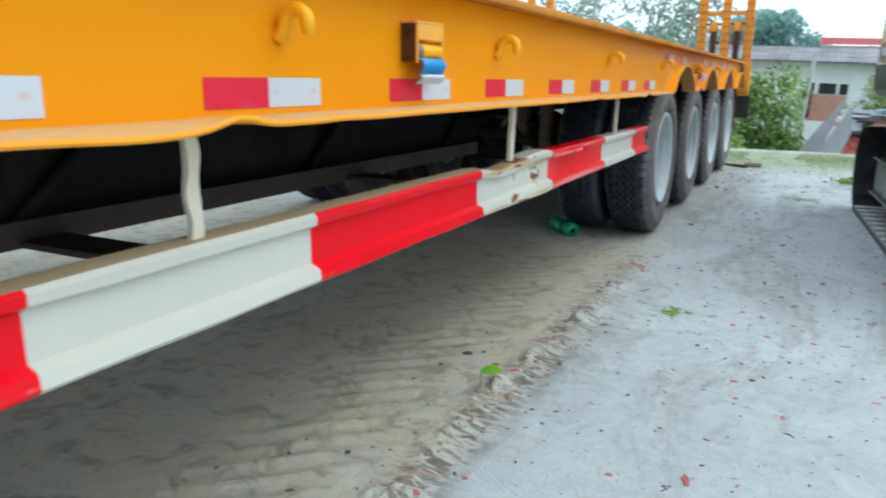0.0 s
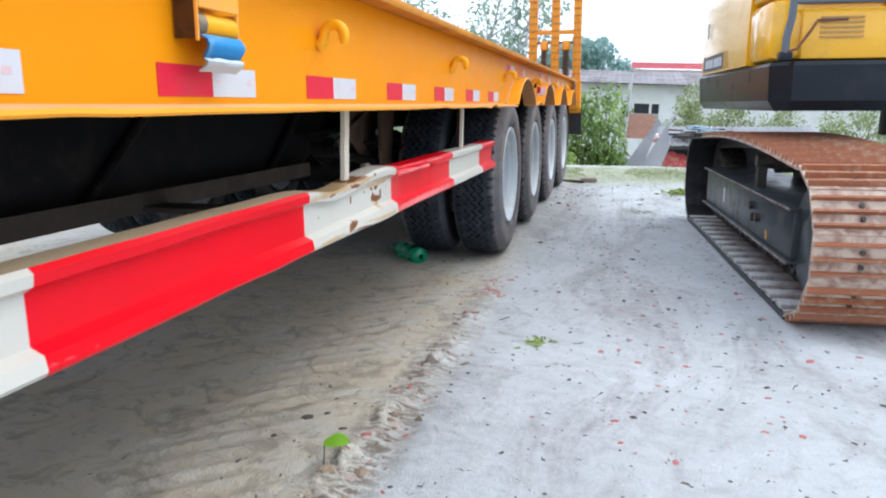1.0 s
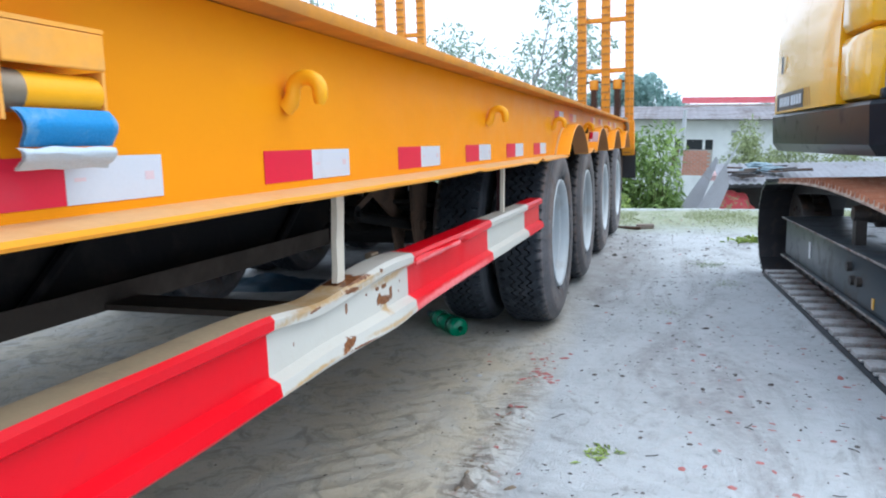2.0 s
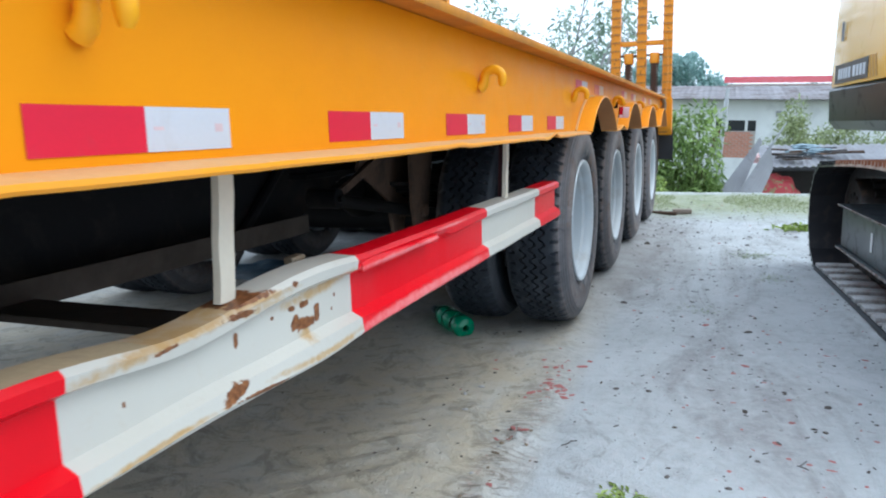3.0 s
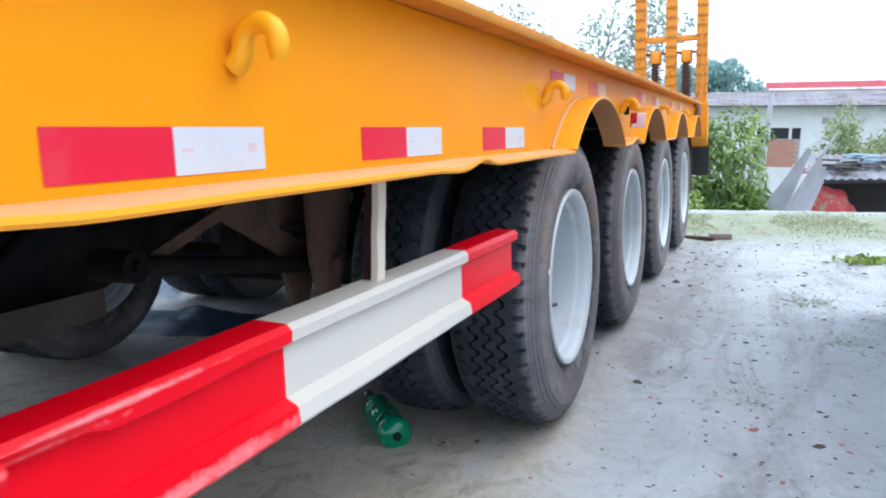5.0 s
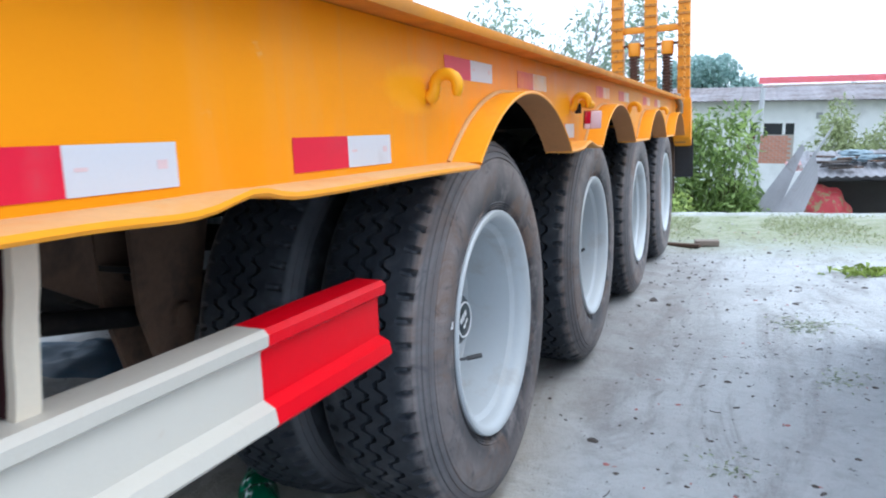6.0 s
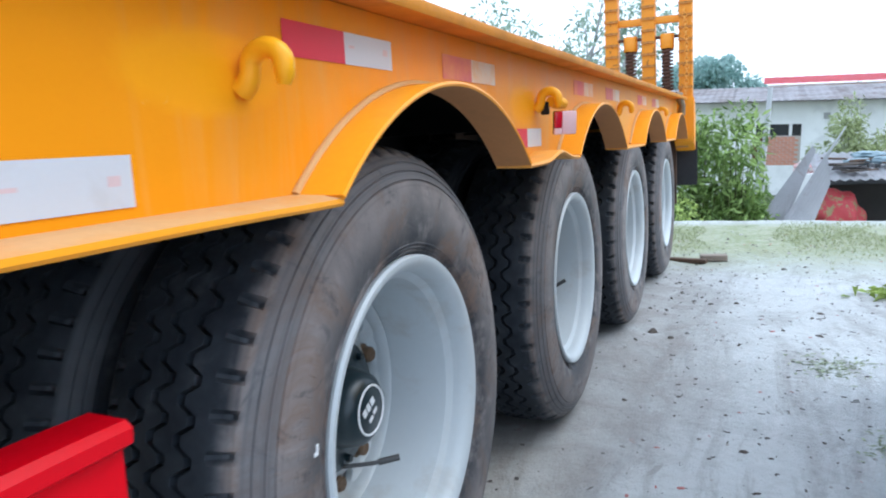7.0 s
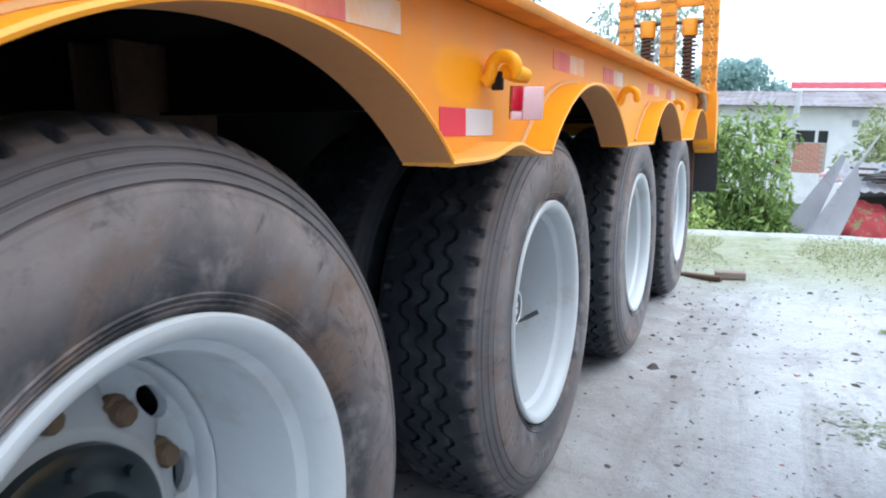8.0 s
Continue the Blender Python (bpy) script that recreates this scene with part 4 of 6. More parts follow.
# ---- wheels ----
def tyre_mesh(fine=True, n_rep=46):
    """A tyre about x, outer side +x: ribs parted by zigzag grooves, notched shoulders, stepped sidewalls."""
    per = 8 if fine else 2
    seg = n_rep * per
    side = [(0.120, 0.290), (0.124, 0.296), (0.130, 0.305), (0.136, 0.309), (0.1335, 0.311), (0.139, 0.315), (0.1365, 0.317), (0.142, 0.322), (0.1395, 0.324), (0.144, 0.333), (0.147, 0.352), (0.1495, 0.374), (0.150, 0.394), (0.1488, 0.412), (0.146, 0.428),
            (0.1435, 0.4360), (0.1400, 0.4370), (0.1400, 0.4390), (0.1425, 0.4402), (0.1380, 0.4520), (0.1340, 0.4530), (0.1338, 0.4550), (0.1365, 0.4562), (0.1290, 0.4680), (0.1255, 0.4690), (0.1252, 0.4708), (0.1272, 0.4720), (0.1190, 0.4810)]
    verts, faces = [], []
    tri = lambda u: 4 * abs(u - math.floor(u + 0.5)) - 1  # noqa: E731
    cols = []
    for a, r in side:
        cols.append(lambda u, a=a, r=r: (a, r))

    def slot(u):
        q = u % 1.0
        return 1.0 if 0.2 < q < 0.4 else 0.0

    def shoulder(a, r, deep):
        return lambda u, a=a, r=r, deep=deep: (a - 0.004 * slot(u) * (1 if a > 0 else -1), r - deep * slot(u))

    cols += [shoulder(0.1145, 0.4850, 0.002), shoulder(0.1085, 0.4900, 0.012), shoulder(0.101, 0.4950, 0.018), shoulder(0.092, 0.4990, 0.012), shoulder(0.082, 0.5015, 0.0), lambda u: (0.067, 0.5035)]
    top = lambda a: 0.5070 - 0.7 * a * a  # noqa: E731
    for centre, amp, sgn in ((0.044, 0.0110, 1), (0.0, 0.0110, 1), (-0.044, 0.0110, 1)):
        for off, deep in ((0.0066, 0), (0.0046, 0.018), (-0.0046, 0.018), (-0.0066, 0)):
            cols.append(lambda u, c=centre, s=sgn, m=amp, o=off, d=deep: (c + s * m * max(-0.5, min(0.5, tri(u))) / 0.5 + o, top(c) - d))
    cols += [lambda u: (-0.067, 0.5035)]
    cols += [shoulder(-0.082, 0.5015, 0.0), shoulder(-0.092, 0.4990, 0.012), shoulder(-0.101, 0.4950, 0.018), shoulder(-0.1085, 0.4900, 0.012), shoulder(-0.1145, 0.4850, 0.002)]
    for a, r in reversed(side):
        cols.append(lambda u, a=a, r=r: (-a, r))
    nc = len(cols)
    for s in range(seg):
        u = s / per
        ang = 2 * math.pi * s / seg
        ca, sa = math.cos(ang), math.sin(ang)
        for col in cols:
            a, r = col(u)
            verts.append((a, r * ca, r * sa))
    for s in range(seg):
        for k in range(nc - 1):
            i, j = s * nc + k, ((s + 1) % seg) * nc + k
            faces.append((i, i + 1, j + 1, j))
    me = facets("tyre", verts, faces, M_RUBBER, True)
    me.set_sharp_from_angle(angle=radians(38))
    return me


def rim_mesh():
    """A deep rim with a dished disc, hand holes cut through."""
    bm = bmesh.new()
    lathe(bm, [(0.100, 0.294), (0.128, 0.301), (0.137, 0.3015), (0.142, 0.298), (0.142, 0.292), (0.138, 0.283), (0.128, 0.274), (0.112, 0.270), (0.100, 0.268), (0.094, 0.262), (0.088, 0.255), (0.060, 0.2515), (0.020, 0.2480), (-0.020, 0.2440), (-0.046, 0.2405), (-0.118, 0.236), (-0.123, 0.243),
              (0.000, 0.256), (0.085, 0.268)], 96)
    # disc with ten oval holes: each hole's sector is a fan from its rim to the sector's border
    holes = 10
    hole_r = 0.207

    def dish(r):
        return -0.067 - 0.010 * math.sin(math.pi * min(1, max(0, (r - 0.150) / 0.090))) + (0.018 if r < 0.158 else 0) + (0.020 if r > 0.236 else 0)

    for h in range(holes):
        a0 = 2 * math.pi * h / holes
        step = 2 * math.pi / holes
        n = 24
        outer, inner = [], []
        for k in range(n):
            t = 2 * math.pi * k / n
            u, w = math.cos(t), math.sin(t)
            m = max(abs(u), abs(w))
            a, r = a0 + step * 0.5 * u / m, 0.195 + 0.045 * w / m
            outer.append((a, r))
            inner.append((a0 + 0.0330 * u / hole_r, hole_r + 0.0165 * w))
        vo = [bm.verts.new((dish(r), r * math.cos(a), r * math.sin(a))) for a, r in outer]
        vi = [bm.verts.new((dish(r), r * math.cos(a), r * math.sin(a))) for a, r in inner]
        vb = [bm.verts.new((dish(r) - 0.016, r * math.cos(a), r * math.sin(a))) for a, r in inner]
        for k in range(n):
            q = (k + 1) % n
            bm.faces.new((vo[k], vo[q], vi[q], vi[k]))
            bm.faces.new((vi[k], vi[q], vb[q], vb[k]))
    bmesh.ops.remove_doubles(bm, verts=bm.verts, dist=0.0004)
    lathe(bm, [(-0.0495, 0.1502), (-0.047, 0.146), (-0.047, 0.070)], 60)
    lathe(bm, [(-0.048, 0.2410), (-0.040, 0.2385), (-0.037, 0.2335), (-0.042, 0.2290), (-0.060, 0.2265), (-0.0755, 0.2260)], 72)
    return mesh_of("rim", bm, M_RIM, 35)


def hub_meshes():
    bm = bmesh.new()
    lathe(bm, [(-0.092, 0.132), (-0.072, 0.130), (-0.066, 0.122), (-0.064, 0.104), (-0.058, 0.090), (-0.054, 0.080), (-0.030, 0.074), (-0.012, 0.068), (-0.004, 0.058), (0.000, 0.052), (0.000, 0.0005)], 48)
    hub = mesh_of("hub", bm, M_HUB, 35)
    bm = bmesh.new()
    tube(bm, [(-0.068, 0.108, 0), (-0.054, 0.108, 0)], 0.008, 6)
    bolt = mesh_of("hub_bolt", bm, M_HUB, 35)
    bm = bmesh.new()
    lathe(bm, [(0.0005, 0.050), (0.0025, 0.049), (0.0025, 0.046), (0.0005, 0.045)], 48, close=True)
    ring = mesh_of("hub_ring", bm, M_WHITE, 35)
    marks = []
    for y0, z0, w, h in ((-0.026, 0.006, 0.012, 0.014), (-0.010, 0.004, 0.011, 0.016), (0.006, 0.004, 0.013, 0.014), (-0.018, -0.018, 0.015, 0.007), (0.002, -0.016, 0.014, 0.007)):
        bm = bmesh.new()
        box(bm, 0.0004, 0.0022, y0, y0 + w, z0, z0 + h, turn=pose(0, 0, 0, 28))
        marks.append(mesh_of("hub_mark", bm, M_WHITE))
    bm = bmesh.new()
    lathe(bm, [(-0.012, 0.017), (0.000, 0.017), (0.002, 0.013), (0.012, 0.0125), (0.016, 0.010), (0.016, 0.0004)], 8)
    nut = mesh_of("lug_nut", bm, M_NUT, 20)
    bm = bmesh.new()
    tube(bm, [(-0.090, -0.03, -0.115), (-0.045, -0.01, -0.122), (0.005, 0.02, -0.122), (0.036, 0.040, -0.118)], 0.0045, 8)
    tube(bm, [(0.012, 0.024, -0.1212), (0.048, 0.048, -0.1165)], 0.0070, 8)
    valve = mesh_of("valve_stem", bm, M_VALVE, 50)
    # raised letters on the sidewall, too worn to read
    letters = []
    for start, count in ((58, 6), (112, 5), (200, 7), (292, 5)):
        for k in range(count):
            bm = bmesh.new()
            m = Matrix.Rotation(radians(start + k * 4.2), 4, "X") @ pose(0.1484, 0, 0.388)
            box(bm, -0.002, 0.0022, -0.008, 0.008, -0.011, 0.011, turn=m, bevel=0.0015)
            letters.append(mesh_of("sidewall_bar", bm, M_RUBBER))
    return hub, bolt, ring, marks, nut, valve, letters


TYRE, TYRE_FIRST, TYRE_PLAIN, RIM = tyre_mesh(), tyre_mesh(True, 60), tyre_mesh(False), rim_mesh()
HUB, HUB_BOLT, RING, MARKS, NUT, VALVE, LETTERS = hub_meshes()


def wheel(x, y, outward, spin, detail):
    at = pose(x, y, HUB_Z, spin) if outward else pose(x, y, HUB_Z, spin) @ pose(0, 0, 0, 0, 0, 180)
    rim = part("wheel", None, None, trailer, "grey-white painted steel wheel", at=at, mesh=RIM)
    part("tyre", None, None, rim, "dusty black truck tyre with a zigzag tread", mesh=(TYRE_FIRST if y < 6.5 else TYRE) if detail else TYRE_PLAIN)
    if detail and outward:
        for me in LETTERS:
            part("sidewall_bar", None, None, rim, "worn raised letter on the sidewall", mesh=me)
        hub = part("hub", None, None, rim, "dark hub cap", mesh=HUB, at=pose(0.040, 0, 0))
        part("hub_ring", None, None, hub, "white painted ring on the hub", mesh=RING)
        for me in MARKS:
            part("hub_mark", None, None, hub, "worn white bar on the hub", mesh=me)
        for k in range(8):
            part("hub_bolt", None, None, hub, mesh=HUB_BOLT, at=Matrix.Rotation(radians(45 * k), 4, "X"))
        part("valve_stem", None, None, rim, "thin valve stem", mesh=VALVE, at=pose(0.020, 0, 0))
        for k in range(10):
            a = 36 * k + 18
            part("lug_nut", None, None, rim, "rusty wheel nut", mesh=NUT, at=Matrix.Rotation(radians(a), 4, "X") @ pose(-0.060, 0.1675, 0) @ Matrix.Scale(1.35, 4))


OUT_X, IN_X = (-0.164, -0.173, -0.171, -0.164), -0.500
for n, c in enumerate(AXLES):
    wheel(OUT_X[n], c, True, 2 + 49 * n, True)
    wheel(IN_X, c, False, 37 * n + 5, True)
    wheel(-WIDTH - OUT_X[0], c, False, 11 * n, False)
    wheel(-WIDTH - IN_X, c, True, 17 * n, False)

# a fleck of white paint on the first tyre's sidewall
bm = bmesh.new()
box(bm, -0.0185, -0.0150, 5.593, 5.604, 0.600, 0.606, bevel=0.001)
box(bm, -0.0185, -0.0152, 5.600, 5.606, 0.6062, 0.616, bevel=0.001)
part("paint_fleck", bm, M_WHITE, trailer, "white paint fleck on the tyre sidewall")

# mud flap behind the last wheel
bm = bmesh.new()
box(bm, -0.55, 0.128, 10.605, 10.617, 0.60, 0.93, bevel=0.003)
part("mud_flap", bm, M_FLAP, trailer, "black rubber mud flap")
bm = bmesh.new()
box(bm, -0.10, -0.02, 10.56, 10.60, 0.46, 0.96, bevel=0.004)
part("flap_stay", bm, M_STEEL_RUST, trailer, "dusty flap stay")


# ---- rear ramps ----
def ramp(x_mid):
    """A raised loading ramp: three long bars with welded lugs, cross bars, two coil springs and a chain."""
    top = 3.55
    xs = (-0.268, 0.0, 0.262)
    base = part("ramp", None, None, trailer, "raised yellow loading ramp with welded lugs", mesh=ramp_cross())
    base.matrix_basis = pose(x_mid, 10.50, 0)
    for k, dx in enumerate(xs):
        bm = bmesh.new()
        box(bm, dx - 0.047, dx + 0.047, -0.05, 0.05, 1.13, top, bevel=0.006)
        part("ramp_bar", bm, M_RAMP, base, "worn yellow ramp bar", smooth=30)
        z = 1.32
        while z < top - 0.05:
            part("lug", None, None, base, mesh=LUG, at=pose(dx, 0, z))
            z += 0.085
    for z in (1.80, 2.36, 2.92, 3.48):
        bm = bmesh.new()
        box(bm, -0.30, 0.30, -0.025, 0.025, z, z + 0.05, bevel=0.004)
        part("cross_bar", bm, M_RAMP, base, smooth=30)
    for dx in (-0.132, 0.132):
        bm = bmesh.new()
        pts = []
        for k in range(10 * 14 + 1):
            a = 2 * math.pi * k / 10
            pts.append((dx + 0.036 * math.cos(a), -0.01 + 0.036 * math.sin(a), 1.27 + 0.36 * k / 140))
        tube(bm, pts, 0.009, 6)
        tube(bm, [(dx, -0.01, 1.25), (dx, -0.01, 1.64)], 0.020, 10)
        part("coil_spring", bm, M_SPRING, base, "rusty brown coil spring", smooth=60)
        bm = bmesh.new()
        tube(bm, [(dx, -0.01, 1.615), (dx, -0.01, 1.625), (dx, -0.01, 1.715), (dx, -0.01, 1.722)], 0.05, 18, True, [0.046, 0.05, 0.05, 0.046])
        part("spring_cap", bm, M_RAMP, base, "yellow spring cap", smooth=40)
        bm = bmesh.new()
        tube(bm, [(dx - 0.12, -0.01, 1.70), (dx + 0.10, -0.01, 1.70)], 0.012, 8)
        part("pin", bm, M_SPRING, base, "dark spring pin", smooth=40)
    return base


def ramp_cross():
    bm = bmesh.new()
    box(bm, -0.32, 0.32, -0.045, 0.045, 1.10, 1.18, bevel=0.006)
    return mesh_of("ramp_foot", bm, M_RAMP, 30)


bm = bmesh.new()
box(bm, -0.050, 0.050, -0.066, -0.0505, 0, 0.016)
LUG = mesh_of("lug", bm, M_LUG)
ramp(-0.205)
ramp(-2.68)

# chain down the near ramp
for k in range(26):
    z = 1.86 - 0.026 * k
    bm = bmesh.new()
    pts = [(0.014 * math.cos(a) * (1 if k % 2 else 0.15), 0.014 * math.cos(a) * (0.15 if k % 2 else 1), 0.019 * math.sin(a)) for a in [2 * math.pi * q / 10 for q in range(11)]]
    tube(bm, pts, 0.004, 5)
    part("chain_link", bm, M_YELLOW_DUST, trailer, smooth=60, at=pose(0.050 + 0.02 * math.sin(k * 0.12), 10.425, z))
bm = bmesh.new()
tube(bm, [(0.03, 10.20, 1.26), (0.055, 10.22, 1.19), (0.045, 10.24, 1.13)], 0.022, 10, True, [0.028, 0.022, 0.030])
tube(bm, [(0.02, 10.16, 1.275), (0.04, 10.33, 1.275)], 0.012, 8)
part("latch", bm, M_CHAIN, trailer, "grey steel ramp latch", smooth=50)


# ---- the excavator beside the trailer ----
M_TRACK_BAR = surface("orange_rust_grouser", (0.33, 0.115, 0.05), 0.6, dirt=(0.46, 0.30, 0.20), dirt_at=(0.52, 0.70), dirt_scale=14, grain=120, vary=0.25, bump=0.3)
M_TRACK = surface("rusty_track_shoe", (0.30, 0.17, 0.12), 0.6, metal=0.0, dirt=(0.56, 0.46, 0.37), dirt_at=(0.40, 0.58), dirt_scale=11, grain=120, vary=0.25, bump=0.3)
M_PAD = surface("dusty_pale_track_pad", (0.46, 0.46, 0.46), 0.7, dirt=(0.26, 0.22, 0.19), dirt_at=(0.5, 0.7), dirt_scale=14, grain=120, vary=0.15)
M_TRACK_WORN = surface("worn_track_steel", (0.28, 0.26, 0.25), 0.5, metal=0.3, dirt=(0.13, 0.075, 0.05), dirt_at=(0.45, 0.65), dirt_scale=16, grain=120, vary=0.2)
M_TRACK_DARK = surface("dark_track_steel", (0.018, 0.018, 0.021), 0.32, dirt=(0.06, 0.045, 0.04), dirt_scale=14, grain=120, vary=0.25)
M_CHARCOAL = surface("charcoal_frame_paint", (0.026, 0.038, 0.048), 0.30, dirt=(0.15, 0.14, 0.13), dirt_at=(0.5, 0.8), dirt_scale=8, grain=70, vary=0.15)
M_SKIRT = surface("dark_grey_skirt_paint", (0.010, 0.014, 0.020), 0.28, dirt=(0.03, 0.034, 0.04), dirt_at=(0.55, 0.9), dirt_scale=5, grain=60, vary=0.12, bump=0.03, spec=0.22)
M_EXC = surface("golden_yellow_paint", (0.80, 0.42, 0.008), 0.3, dirt=(0.45, 0.27, 0.07), dirt_at=(0.55, 0.9), dirt_scale=4, grain=80, vary=0.06, bump=0.03, coat=0.8, spec=0.3)
M_DECAL = surface("dark_decal_film", (0.04, 0.045, 0.05), 0.35, vary=0.05)
M_DECAL_TAN = surface("tan_decal_film", (0.42, 0.24, 0.06), 0.4, vary=0.05)
M_DECAL_PALE = surface("pale_decal_film", (0.55, 0.60, 0.64), 0.4, vary=0.05)
M_GREY_TUBE = surface("blue_grey_tube", (0.10, 0.12, 0.15), 0.4, grain=90, vary=0.1)
M_HOSE = surface("brown_hose", (0.14, 0.05, 0.03), 0.6)
M_LINK = surface("greasy_link_steel", (0.05, 0.045, 0.042), 0.5, metal=0.4, dirt=(0.15, 0.11, 0.08), dirt_scale=16, grain=90, vary=0.3)

excavator = thing("excavator", "yellow crawler excavator with a dark skirt and rusty tracks", "excavator", pose(1.430, 4.62, 0, 0, 0, 3.94))
SHOE = 0.60
R_END, Y_NEAR, Y_FAR = 0.335, 0.205, 3.02


def track_line(s):
    """A place on the track's loop: (y, z, angle), from s in metres along it."""
    run = Y_FAR - Y_NEAR
    turn = math.pi * R_END
    total = 2 * run + 2 * turn
    s %= total
    if s < run:
        return Y_NEAR + s, 0.030, 0.0
    s -= run
    if s < turn:
        a = s / R_END
        return Y_FAR + R_END * math.sin(a), 0.030 + R_END - R_END * math.cos(a), a
    s -= turn
    if s < run:
        y = Y_FAR - s
        k = (y - Y_NEAR) / run
        lift = 0.065 * math.sin(math.pi * min(1, max(0, k)))
        rise = 0.065 * math.pi / run * math.cos(math.pi * k)
        return y, 0.030 + 2 * R_END + lift, math.pi + math.atan(rise)
    s -= run
    a = s / R_END
    return Y_NEAR - R_END * math.sin(a), 0.030 + R_END + R_END * math.cos(a), math.pi + a


def shoe_mesh(mat, reach, bolt=None, bar=None):
    bm = bmesh.new()
    # plate with three grousers and a turned edge
    out = [(-reach, 0.000), (-reach, 0.012), (reach - 0.008, 0.012), (reach, 0.004), (reach, -0.006), (0.070, 0.000), (0.066, -0.026), (0.056, -0.026), (0.052, 0.0), (0.008, 0.0), (0.005, -0.026), (-0.005, -0.026),
           (-0.008, 0.0), (-0.052, 0.0), (-0.056, -0.026), (-0.066, -0.026), (-0.070, 0.0)]
    a = [bm.verts.new((0, y, z)) for y, z in out]
    b = [bm.verts.new((SHOE, y, z)) for y, z in out]
    bm.faces.new(a), bm.faces.new(b)
    for k in range(len(out)):
        bm.faces.new((a[k], a[(k + 1) % len(out)], b[(k + 1) % len(out)], b[k]))
    bm.faces.ensure_lookup_table()
    for k, f in enumerate(bm.faces[2:]):
        if k in (5, 6, 7, 9, 10, 11, 13, 14, 15):
            f.material_index = 2
    plain = len(bm.faces)
    for x in (0.05, 0.19, 0.41, 0.55) if bolt else (0.19, 0.41):
        for y in (-0.03, 0.03):
            tube(bm, [(x, y, 0.0), (x, y, -0.012)], 0.011, 6)
    for f in list(bm.faces)[plain:]:
        f.material_index = 1
    return mesh_of("track_shoe", bm, [mat, bolt or M_LINK, bar or mat])


def low_shoe_mesh():
    """A shoe that lies on the ground: a pale dusty pad on a wider plate, dark to paint the shaded gaps."""
    bm = bmesh.new()
    # Dark plate paints the shade in the gaps between shoes.
    box(bm, 0, SHOE, -0.0955, 0.0955, -0.026, 0.001, mi=1)
    box(bm, 0.004, SHOE - 0.004, -0.030, 0.062, 0.0012, 0.026, bevel=0.004, mi=0)
    box(bm, 0.004, SHOE - 0.004, -0.085, -0.058, 0.0012, 0.012, bevel=0.003, mi=0)
    return mesh_of("track_shoe", bm, [M_PAD, M_SKIRT])


def link_mesh():
    bm = bmesh.new()
    box(bm, -0.015, 0.015, -0.106, 0.106, 0.013, 0.085, bevel=0.012)
    return mesh_of("track_link", bm, M_LINK)


# Dark shoes get pale bolts, painted for sky that glints through the track.
SHOE_RUST, SHOE_LOW, SHOE_DARK, LINK_ME = shoe_mesh(M_TRACK, 0.100, None, M_TRACK_BAR), low_shoe_mesh(), shoe_mesh(M_TRACK_DARK, 0.106, M_PAD), link_mesh()
LOOP = 2 * (Y_FAR - Y_NEAR) + 2 * math.pi * R_END
COUNT = 40


